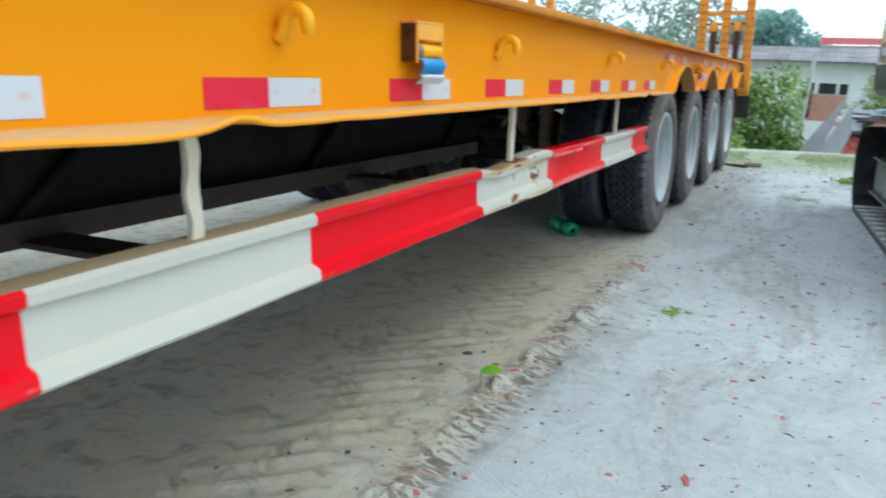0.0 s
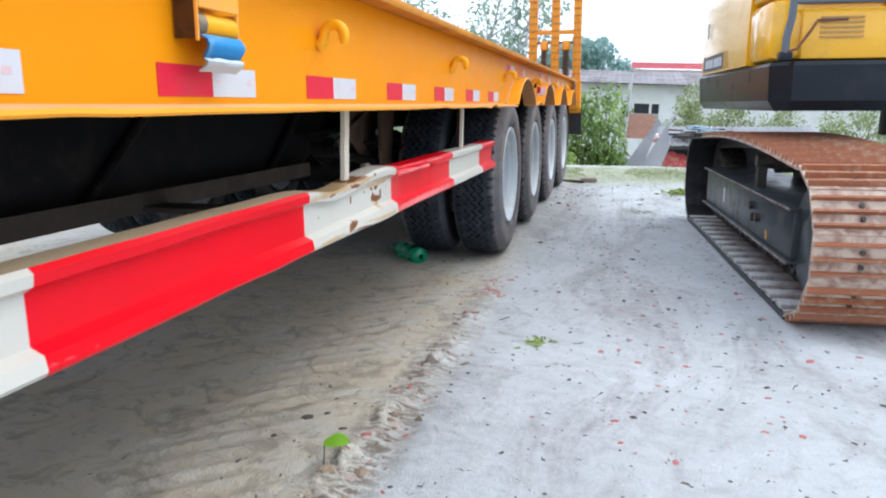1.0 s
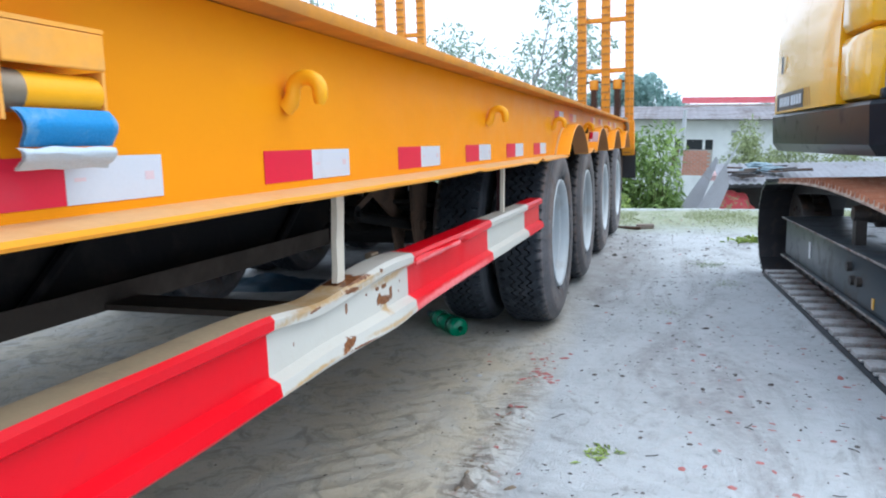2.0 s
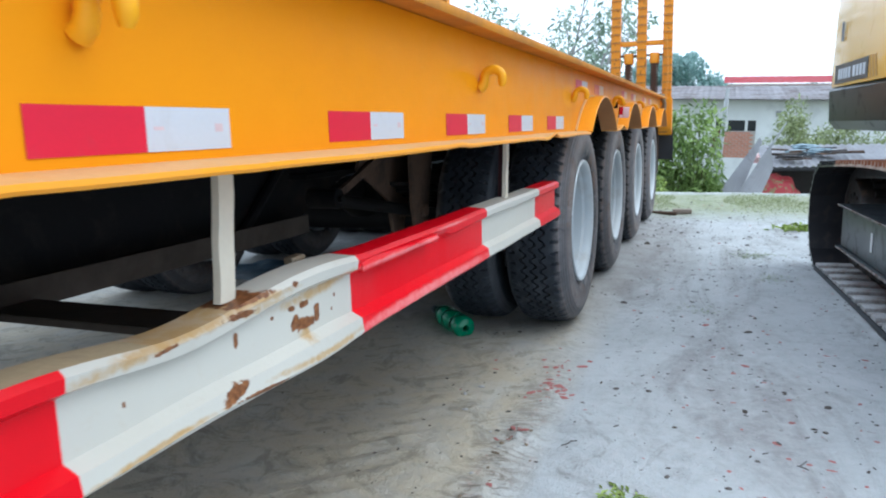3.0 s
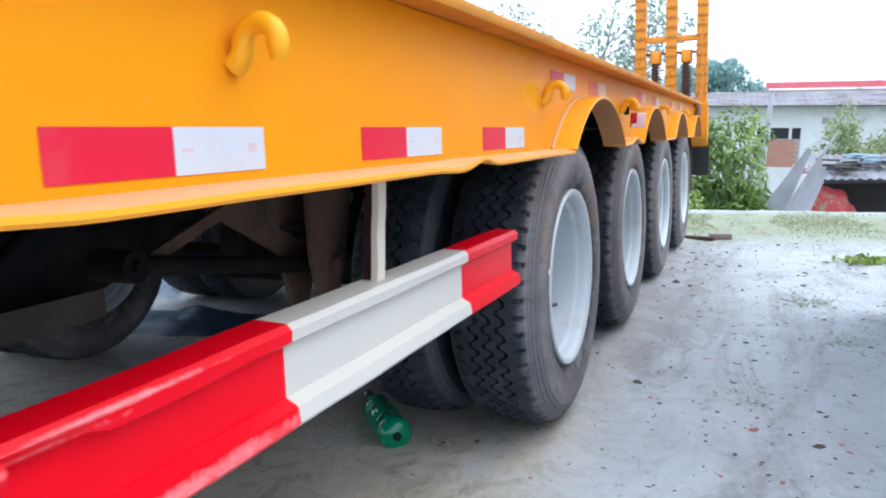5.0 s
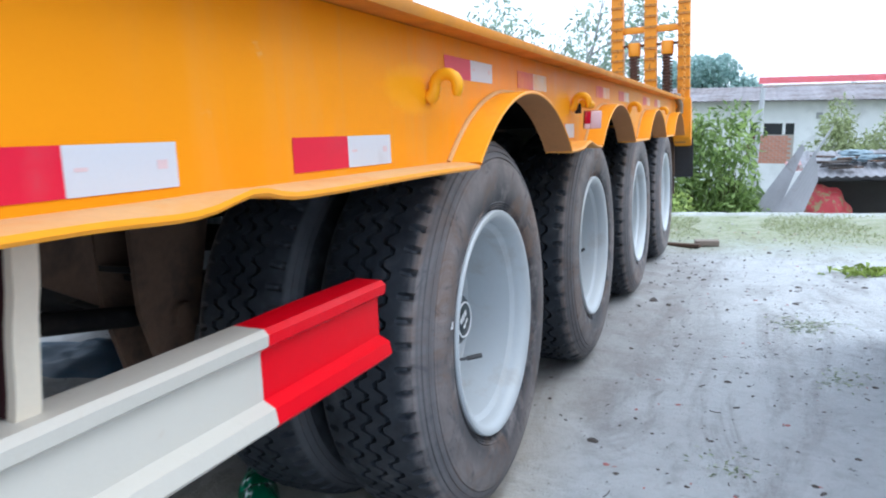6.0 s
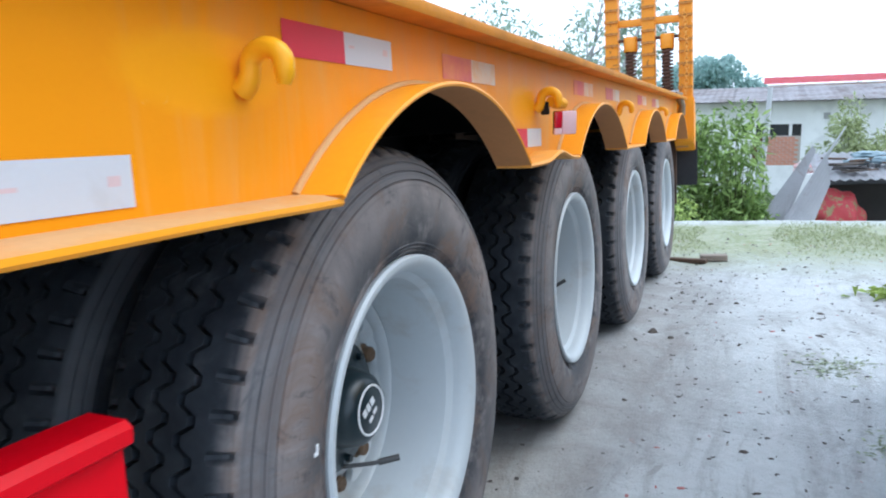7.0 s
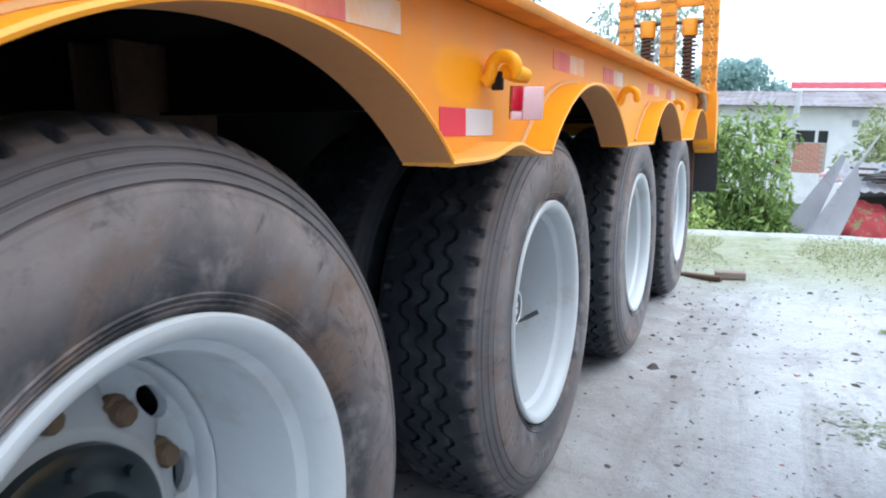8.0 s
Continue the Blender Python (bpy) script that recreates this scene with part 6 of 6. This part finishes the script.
box(bm, 0.45, 2.0, 0.028, 0.20, -0.55, 0.545)
part("brick_infill", bm, M_MORTAR, house)
bm = bmesh.new()
box(bm, 0.37, 0.70, -0.12, -0.02, -0.42, 0.58, bevel=0.02)
part("hanging_cloth", bm, M_MAROON, house, "maroon cloth on the wall")
bm = bmesh.new()
box(bm, 2.70, 2.92, -0.05, -0.003, 1.15, 1.38, bevel=0.01)
part("vent", bm, M_FRAME, house, "small grey wall vent")


def corrugated(x0, x1, y0, z0, y1, z1, pitch=0.25, high=0.03):
    bm = bmesh.new()
    n = int((x1 - x0) / pitch * 4)
    low, top = [], []
    for i in range(n + 1):
        x = x0 + (x1 - x0) * i / n
        o = high * math.sin(2 * math.pi * (x - x0) / pitch)
        low.append(bm.verts.new((x, y0, z0 + o)))
        top.append(bm.verts.new((x, y1, z1 + o)))
    for k in range(n):
        bm.faces.new((low[k], low[k + 1], top[k + 1], top[k]))
    bmesh.ops.solidify(bm, geom=list(bm.faces), thickness=0.01)
    return bm


part("roof", corrugated(-4.4, 14.4, -0.7, 1.83, 4.4, 2.56, 0.25, 0.014), M_SHEET, house, "grey corrugated roof", smooth=60)
red = thing("far_house", "house with a red sheet roof behind the white one", "house", pose(1.2, 47, 3.0, 0, 2.0, 0) @ pose(-1.2, 0, -3.0))
part("roof", corrugated(0.75, 22, -0.5, 3.02, 3.0, 3.55, 0.5, 0.008), M_RED_ROOF, red, "long red sheet roof", smooth=60)
bm = bmesh.new()
box(bm, 0.9, 21.8, 0, 2.5, LOW, 2.98)
part("wall", bm, M_PLASTER, red)

# posts at the yard edge
for x, y, top, lab in ((0.600, 20.0, 1.70, "thin grey post, upright beyond the yard edge"), (0.540, 20.1, 0.62, "short grey post beside the tall one")):
    bm = bmesh.new()
    tube(bm, [(x - 0.09, y, LOW - 0.1), (x, y, 0.0), (x + 0.11 * max(0.3, top - 0.4), y, top)], 0.055, 10, True, [0.060, 0.055, 0.045])
    solid("post", bm, M_POLE, lab, "post", smooth=50)


def leaning_sheet(pts, lab):
    """A corrugated tin sheet between a foot edge and a top edge."""
    a, b, c, d = [Vector(p) for p in pts]
    bm = bmesh.new()
    n, m = 28, 4
    nrm = (b - a).cross(d - a).normalized()
    rows = []
    for j in range(m + 1):
        row = []
        for i in range(n + 1):
            u, w = i / n, j / m
            p = (a * (1 - u) + b * u) * (1 - w) + (d * (1 - u) + c * u) * w
            row.append(bm.verts.new(p + nrm * 0.0025 * math.sin(u * 2 * math.pi * 7) + nrm * 0.05 * math.sin(w * 3.0 + u * 2)))
        rows.append(row)
    for r, s in zip(rows, rows[1:]):
        for i in range(n):
            bm.faces.new((r[i], r[i + 1], s[i + 1], s[i]))
    bmesh.ops.solidify(bm, geom=list(bm.faces), thickness=0.006)
    solid("tin_sheet", bm, M_TIN, lab, "tin sheet", smooth=60, group="leaning tin sheets")


leaning_sheet([(0.36, 17.0, -0.75), (0.86, 17.0, -0.75), (1.37, 17.5, 0.60), (1.32, 17.5, 0.66)], "grey corrugated tin sheet leaning on the shed")
leaning_sheet([(0.72, 16.7, -0.75), (1.20, 16.7, -0.75), (1.56, 17.2, 0.10), (1.50, 17.2, 0.56)], "bent grey tin sheet leaning beside another")
bm = bmesh.new()
tube(bm, [(1.47, 17.25, 0.45), (1.74, 17.2, 0.93)], 0.016, 6, True, [0.028, 0.012])
solid("stick", bm, M_POLE, "pale stick that rises from the tin sheets", "stick")
bm = bmesh.new()
made = bmesh.ops.create_icosphere(bm, subdivisions=4, radius=1)
for v in made["verts"]:
    q = 1 + 0.35 * noise.noise(v.co * 2.6)
    v.co = Vector((1.50 + v.co.x * 0.21 * q, 23.0 + v.co.y * 0.15 * q, -0.01 + v.co.z * 0.15 * q))
wall_bm = bmesh.new()
box(wall_bm, 1.26, 1.78, 22.85, 23.15, LOW - 0.1, -0.12, bevel=0.02)
solid("low_wall", wall_bm, M_PLASTER, "low white plastered wall beyond the tin sheets", "wall")
solid("cloth_bundle", bm, M_CLOTH, "faded pink and white cloth heap beyond the tin sheets", "cloth", smooth=60)

shed = thing("shed", "low dark shed under old tin sheets", "shed", pose(0, 0, 0))
# Dark wall colour paints the shade below the roof's edge.
bm = bmesh.new()
box(bm, 1.45, 4.8, 18.6, 20.2, LOW, -0.05)
part("shed_wall", bm, M_SHADE, shed, "shed walls painted dark for the shade under the roof")
part("shed_roof", corrugated(1.40, 4.9, 17.6, 0.10, 20.4, 0.42, 0.14, 0.018), M_TIN, shed, "patched tin roof", smooth=60)
bm = bmesh.new()
for k, (x, y, z, s) in enumerate(((2.1, 18.8, 0.32, 0.14), (2.25, 19.0, 0.42, 0.15), (2.5, 18.7, 0.34, 0.15))):
    made = bmesh.ops.create_icosphere(bm, subdivisions=3, radius=1)
    for v in made["verts"]:
        q = 1 + 0.4 * noise.noise(v.co * 2 + Vector((k * 7, 0, 0)))
        v.co = Vector((x + v.co.x * s * 1.6 * q, y + v.co.y * s * q, z + v.co.z * s * 0.45 * q))
# scraps and poles thrown on the shed roof
rng = np.random.default_rng(8)
for k in range(16):
    sb = bmesh.new()
    w, l = rng.uniform(0.02, 0.10), rng.uniform(0.25, 0.6)
    box(sb, -l / 2, l / 2, -w, w, 0, rng.uniform(0.012, 0.035), bevel=0.004)
    y = rng.uniform(17.8, 19.0)
    scrap = solid("scrap_board", sb, (M_BEAM_DUST, M_SHADE, M_STEEL_RUST)[k % 3], "old board thrown on the shed roof", "board", at=pose(rng.uniform(1.65, 3.2), y, 0.165 + (y - 17.6) * 0.114 + 0.012 * k % 0.09, 6, rng.uniform(-4, 4), rng.uniform(-50, 50)), group="scrap on the shed roof")
solid("tarpaulin", bm, M_BLUE_TARP, "crumpled pale blue tarpaulin on the shed roof", "tarpaulin", smooth=40)
bm = bmesh.new()
made = bmesh.ops.create_icosphere(bm, subdivisions=4, radius=1)
for v in made["verts"]:
    q = 1 + 0.18 * noise.noise(v.co * 2.2)
    v.co = Vector((1.69 + v.co.x * 0.43 * q, 17.95 + v.co.y * 0.3 * q, -0.62 + v.co.z * 0.54 * q))
solid("covered_drum", bm, M_TARP, "drum under a patterned red cover beside the shed", "drum", smooth=60)

# ---- small things on the yard ----
M_GLASS = bpy.data.materials.new("green_bottle_plastic")
M_GLASS.use_nodes = True
gp = M_GLASS.node_tree.nodes["Principled BSDF"]
gp.inputs["Base Color"].default_value = (0.01, 0.28, 0.13, 1)
gp.inputs["Roughness"].default_value = 0.12
gp.inputs["Transmission Weight"].default_value = 0.30
gp.inputs["IOR"].default_value = 1.45
bottle = thing("bottle", "green plastic bottle lying under the trailer", "bottle", pose(-0.50, 5.50, 0.058, 0, 0, 42))
bm = bmesh.new()
lathe(bm, [(0.000, 0.012), (0.004, 0.034), (0.014, 0.041), (0.03, 0.042), (0.07, 0.041), (0.075, 0.0385), (0.085, 0.041), (0.15, 0.042), (0.16, 0.039), (0.17, 0.042), (0.20, 0.042), (0.25, 0.030), (0.285, 0.015), (0.305, 0.013)], 28, axis="x")
for v in bm.verts:
    v.co = Vector((v.co.y, v.co.x, v.co.z)) * 1.3
part("bottle_body", bm, M_GLASS, bottle, "ribbed green bottle", smooth=50)
bm = bmesh.new()
tube(bm, [(0, 0.390, 0), (0, 0.419, 0)], 0.021, 16)
part("cap", bm, M_HUB, bottle, "dark screw cap", smooth=40)

M_STONE = surface("dusty_grey_brick", (0.28, 0.23, 0.19), 0.9, vary=0.2, grain=80)
M_DEBRIS = surface("brick_crumb", (0.40, 0.145, 0.13), 0.9, vary=0.3, grain=90)
M_PEBBLE = surface("dark_crumb", (0.10, 0.085, 0.075), 0.95, vary=0.4, grain=90)
M_CLOD = surface("brown_clod", (0.25, 0.19, 0.13), 0.95, vary=0.3, grain=90)
M_PALE_STONE = surface("pale_crumb", (0.42, 0.41, 0.39), 0.9, vary=0.2, grain=90)


def crumbs(name, label, mat, count, seed, spread, size, flat=0.55):
    rng = np.random.default_rng(seed)
    verts, faces = [], []
    for _ in range(count):
        x, y = spread(rng)
        s = size * rng.lognormal(0, 0.45)
        b = len(verts)
        z0 = ground_height(x, y)
        ring = rng.integers(5, 7)
        turn = rng.uniform(0, 6.3)
        ex = rng.uniform(0.22, 0.9)
        for lev, (k, zz) in enumerate(((1.0, -0.15), (0.85, 0.35), (0.35, 0.8))):
            for q in range(ring):
                a = 2 * math.pi * q / ring
                j = rng.uniform(0.75, 1.2)
                dx, dy = k * s * math.cos(a) * j, k * s * ex * math.sin(a) * j
                verts.append((x + dx * math.cos(turn) - dy * math.sin(turn), y + dx * math.sin(turn) + dy * math.cos(turn), z0 + zz * s * flat * rng.uniform(0.7, 1.2)))
        for lev in range(2):
            for q in range(ring):
                faces.append((b + lev * ring + q, b + lev * ring + (q + 1) % ring, b + (lev + 1) * ring + (q + 1) % ring, b + (lev + 1) * ring + q))
        faces.append(tuple(b + 2 * ring + q for q in range(ring)))
    ob = new(name, facets(name, verts, faces, mat))
    return tagged(ob, label, "debris", kind="stuff")


yard = lambda r: (r.uniform(-0.4, 2.6) if r.random() < 0.8 else r.uniform(-3, 4), r.uniform(1.2, 12.5))  # noqa: E731
lane = lambda r: (r.normal(0.0, 0.045), r.uniform(1.8, 4.6))  # noqa: E731
rear = lambda r: (r.normal(0.05, 0.30), r.normal(10.0, 0.9))  # noqa: E731
crumbs("dark_crumbs", "dark soil crumbs and chips strewn over the yard", M_PEBBLE, 2600, 1, yard, 0.0064, 0.4)
crumbs("pale_stones", "pale grit strewn over the yard", M_PALE_STONE, 500, 2, yard, 0.007)
crumbs("brick_chips", "small red brick chips strewn over the yard", M_DEBRIS, 240, 3, yard, 0.0080, 0.22)
crumbs("brick_chips", "red brick chips along the wheel track", M_DEBRIS, 26, 4, lane, 0.011, 0.3)
crumbs("soil_lumps", "soil lumps along the wheel track", M_CLOD, 70, 5, lane, 0.010, 0.5)
crumbs("soil_lumps", "soil lumps behind the rear wheels", M_PEBBLE, 130, 6, rear, 0.008)
crumbs("brick_chips", "reddish crushed brick spots before the first wheel", M_DEBRIS, 16, 7, lambda r: (r.normal(0.02, 0.05), r.normal(5.08, 0.16)), 0.012, 0.12)


crumbs("brick_chips", "flat red brick flakes trodden into the yard", M_DEBRIS, 130, 8, lambda r: (r.normal(0.95, 0.34), r.normal(4.7, 0.9)), 0.011, 0.14)
crumbs("brick_chips", "flat red brick flakes trodden into the yard", M_DEBRIS, 40, 9, lambda r: (r.normal(0.02, 0.035), r.choice([4.52, 4.98, 4.99, 5.0, 5.27]) + r.normal(0, 0.03)), 0.014, 0.14)
crumbs("dark_clods", "dark clods and dead leaves on the yard", M_PEBBLE, 70, 10, lambda r: (r.uniform(0.2, 1.3), r.uniform(4.6, 9.8)), 0.0085, 0.3)


def twigs(count, seed):
    """Short dry stalks and twigs that lie about."""
    rng = np.random.default_rng(seed)
    bm = bmesh.new()
    for _ in range(count):
        x, y = rng.uniform(0.1, 1.5), rng.uniform(2.0, 10.5)
        a, l = rng.uniform(0, 6.3), rng.lognormal(-4.7, 0.45)
        q = rng.uniform(-0.3, 0.3)
        pts = [(x, y), (x + l * math.cos(a), y + l * math.sin(a)), (x + 2 * l * math.cos(a + q), y + 2 * l * math.sin(a + q))]
        tube(bm, [(u, w, ground_height(u, w) + 0.002) for u, w in pts], 0.0016, 4)
    return bm


solid("dry_twigs", twigs(130, 21), M_PEBBLE, "dry twigs and stalks strewn over the yard", "debris", kind="stuff")
solid("dry_stalks", twigs(30, 22), M_PALE_STONE, "pale dry stalks strewn over the yard", "debris", kind="stuff")


def sprig(x, y, seed, count, size, tall, lab, mat, loose=0.9):
    rng = np.random.default_rng(seed)
    verts, faces = [], []
    for _ in range(count):
        a, l = rng.uniform(0, 6.3), size * rng.uniform(0.5, 1.3)
        px, py = x + rng.normal(0, size * loose), y + rng.normal(0, size * loose)
        z = ground_height(px, py)
        d = np.array((math.cos(a), math.sin(a), 0))
        s = np.array((-d[1], d[0], 0))
        b = len(verts)
        o = np.array((px, py, z))
        up = tall * rng.uniform(0.3, 1.0)
        verts += [tuple(o), tuple(o + d * l * 0.5 + s * l * 0.16 + (0, 0, up)), tuple(o + d * l + (0, 0, up * 0.7)), tuple(o + d * l * 0.5 - s * l * 0.16 + (0, 0, up))]
        faces += [(b, b + 1, b + 2), (b, b + 2, b + 3)]
    ob = new("weed_tuft", facets("weed_tuft", verts, faces, mat))
    return tagged(ob, lab, "weed", kind="stuff")


sprig(0.37, 4.24, 1, 34, 0.040, 0.010, "small yellow-green weed flat on the soil", M_TUFT)
sprig(0.86, 8.15, 2, 190, 0.036, 0.004, "flat patch of grey-green weeds on the soil", M_WEED, 2.2)
sprig(0.95, 7.3, 3, 60, 0.030, 0.004, "thin flat patch of weeds", M_WEED, 2.2)
sprig(1.29, 9.60, 4, 60, 0.085, 0.06, "bright green seedling clump on the yard", M_TUFT)
sprig(0.55, 6.4, 5, 40, 0.026, 0.004, "thin flat patch of weeds", M_WEED, 2.2)

leafling = thing("seedling", "single bright green leaf on a thin stalk", "seedling", pose(-0.055, 3.03, 0.0))
M_SEED = leaf_material("bright_seedling_leaf", (0.24, 0.55, 0.02), (0.34, 0.66, 0.05))
bm = bmesh.new()
tube(bm, [(-0.010, -0.05, -0.01), (-0.008, -0.03, 0.030), (-0.018, 0, 0.062)], 0.0018, 5)
part("stalk", bm, M_LEAF_DARK, leafling)
bm = bmesh.new()
rows = []
for i in range(9):
    k = i / 8
    w = 0.021 * math.sin(math.pi * (0.05 + 0.95 * k)) ** 0.7 + 0.0004
    rows.append([bm.verts.new((0.076 * k - 0.022, o * w * 0.85 + 0.008 * k, 0.062 + 0.012 * math.sin(2.6 * k) + o * w * 0.55 + abs(o) * 0.004)) for o in (-1, 0, 1)])
for a, b in zip(rows, rows[1:]):
    for q in range(2):
        bm.faces.new((a[q], a[q + 1], b[q + 1], b[q]))
part("leaf", bm, M_SEED, leafling, "oval bright leaf", smooth=60)


def crumpled(name, label, x, y, wide, deep, tall, seed, mat, turn):
    """A crumpled sheet added on the ground."""
    bm = bmesh.new()
    n = 22
    rows = []
    for j in range(n + 1):
        row = []
        for i in range(n + 1):
            u, w = 2 * i / n - 1, 2 * j / n - 1
            lift = max(0.0, 1 - u * u) * max(0.0, 1 - w * w)
            z = tall * lift * (0.55 + 0.6 * noise.noise((u * 1.7, w * 1.7, seed)) + 0.35 * abs(noise.noise((u * 5, w * 5, seed + 3))))
            row.append(bm.verts.new((wide / 2 * (u + 0.12 * noise.noise((u, w * 3, seed))), deep / 2 * (w + 0.15 * noise.noise((u * 3, w, seed + 1))), 0.016 + max(0.0, z))))
        rows.append(row)
    for r, q in zip(rows, rows[1:]):
        for i in range(n):
            bm.faces.new((r[i], r[i + 1], q[i + 1], q[i]))
    bmesh.ops.solidify(bm, geom=list(bm.faces), thickness=0.006)
    solid(name, bm, mat, label, "sheet", smooth=35, at=pose(x, y, 0.0, 0, 0, turn))


M_SHEET_BLUE = surface("dark_blue_sheet", (0.03, 0.10, 0.16), 0.45, dirt=(0.10, 0.15, 0.19), dirt_at=(0.5, 0.75), dirt_scale=6, grain=60, vary=0.2)
M_LIT_GROUND = surface("painted_lit_ground", (0.50, 0.57, 0.62), 0.5, dirt=(0.20, 0.24, 0.28), dirt_at=(0.5, 0.7), dirt_scale=7, grain=60, vary=0.15)
crumpled("added_sheet", "crumpled dark blue sheet added under the trailer", -2.42, 6.60, 1.0, 0.55, 0.10, 3, M_SHEET_BLUE, 8)
# Added pale heap paints the sky-lit ground and rubble past the far wheels.
crumpled("added_sheet", "added pale sheet in place of sky-lit ground and rubble beyond the far wheels", -3.45, 7.22, 0.75, 0.7, 0.20, 9, M_LIT_GROUND, 30)

# short grass before the yard's edge
rng = np.random.default_rng(44)
gverts, gfaces = [], []
for _ in range(22000):
    x, y = rng.uniform(-1.5, 5.0), rng.normal(12.1, 0.55)
    if y > 13.2 or noise.noise((x * 1.3, y * 1.1, 5)) < -0.05:
        continue
    z, h, a = ground_height(x, y), rng.uniform(0.006, 0.024), rng.uniform(0, 6.3)
    b = len(gverts)
    dx, dy = 0.005 * math.cos(a), 0.005 * math.sin(a)
    lx, ly = rng.normal(0, 0.015), rng.normal(0, 0.015)
    gverts += [(x - dx, y - dy, z), (x + dx, y + dy, z), (x + lx, y + ly, z + h)]
    gfaces.append((b, b + 1, b + 2))
M_GRASS = leaf_material("dry_short_grass", (0.28, 0.32, 0.15), (0.38, 0.41, 0.23), 0.85)
tagged(new("grass", facets("grass", gverts, gfaces, M_GRASS)), "thin short yellow-green grass along the yard edge", "grass", kind="stuff")

# a plank and broken bricks behind the last wheel
bm = bmesh.new()
box(bm, -0.16, 0.16, -0.03, 0.03, 0.0, 0.03, bevel=0.006)
solid("plank", bm, M_STEEL_RUST, "short brown plank lying behind the wheels", "plank", at=pose(0.04, 10.62, 0.0, 0, 0, -14))
bm = bmesh.new()
box(bm, -0.10, 0.10, -0.045, 0.045, 0.0, 0.05, bevel=0.010)
solid("brick", bm, M_STONE, "loose worn grey-brown brick behind the wheels", "brick", at=pose(0.24, 10.70, 0.0, 0, 0, 8))

# bricks of the infill, last
bm = bmesh.new()
box(bm, -0.115, 0.115, 0, 0.03, -0.0375, 0.0375)
BRICK_ME = mesh_of("brick", bm, M_BRICK)
for row in range(12):
    for k in range(5):
        part("brick", None, None, house, mesh=BRICK_ME, at=pose(0.80 + 0.25 * k - (0.12 if row % 2 else 0), 0.006, -0.50 + 0.088 * row))
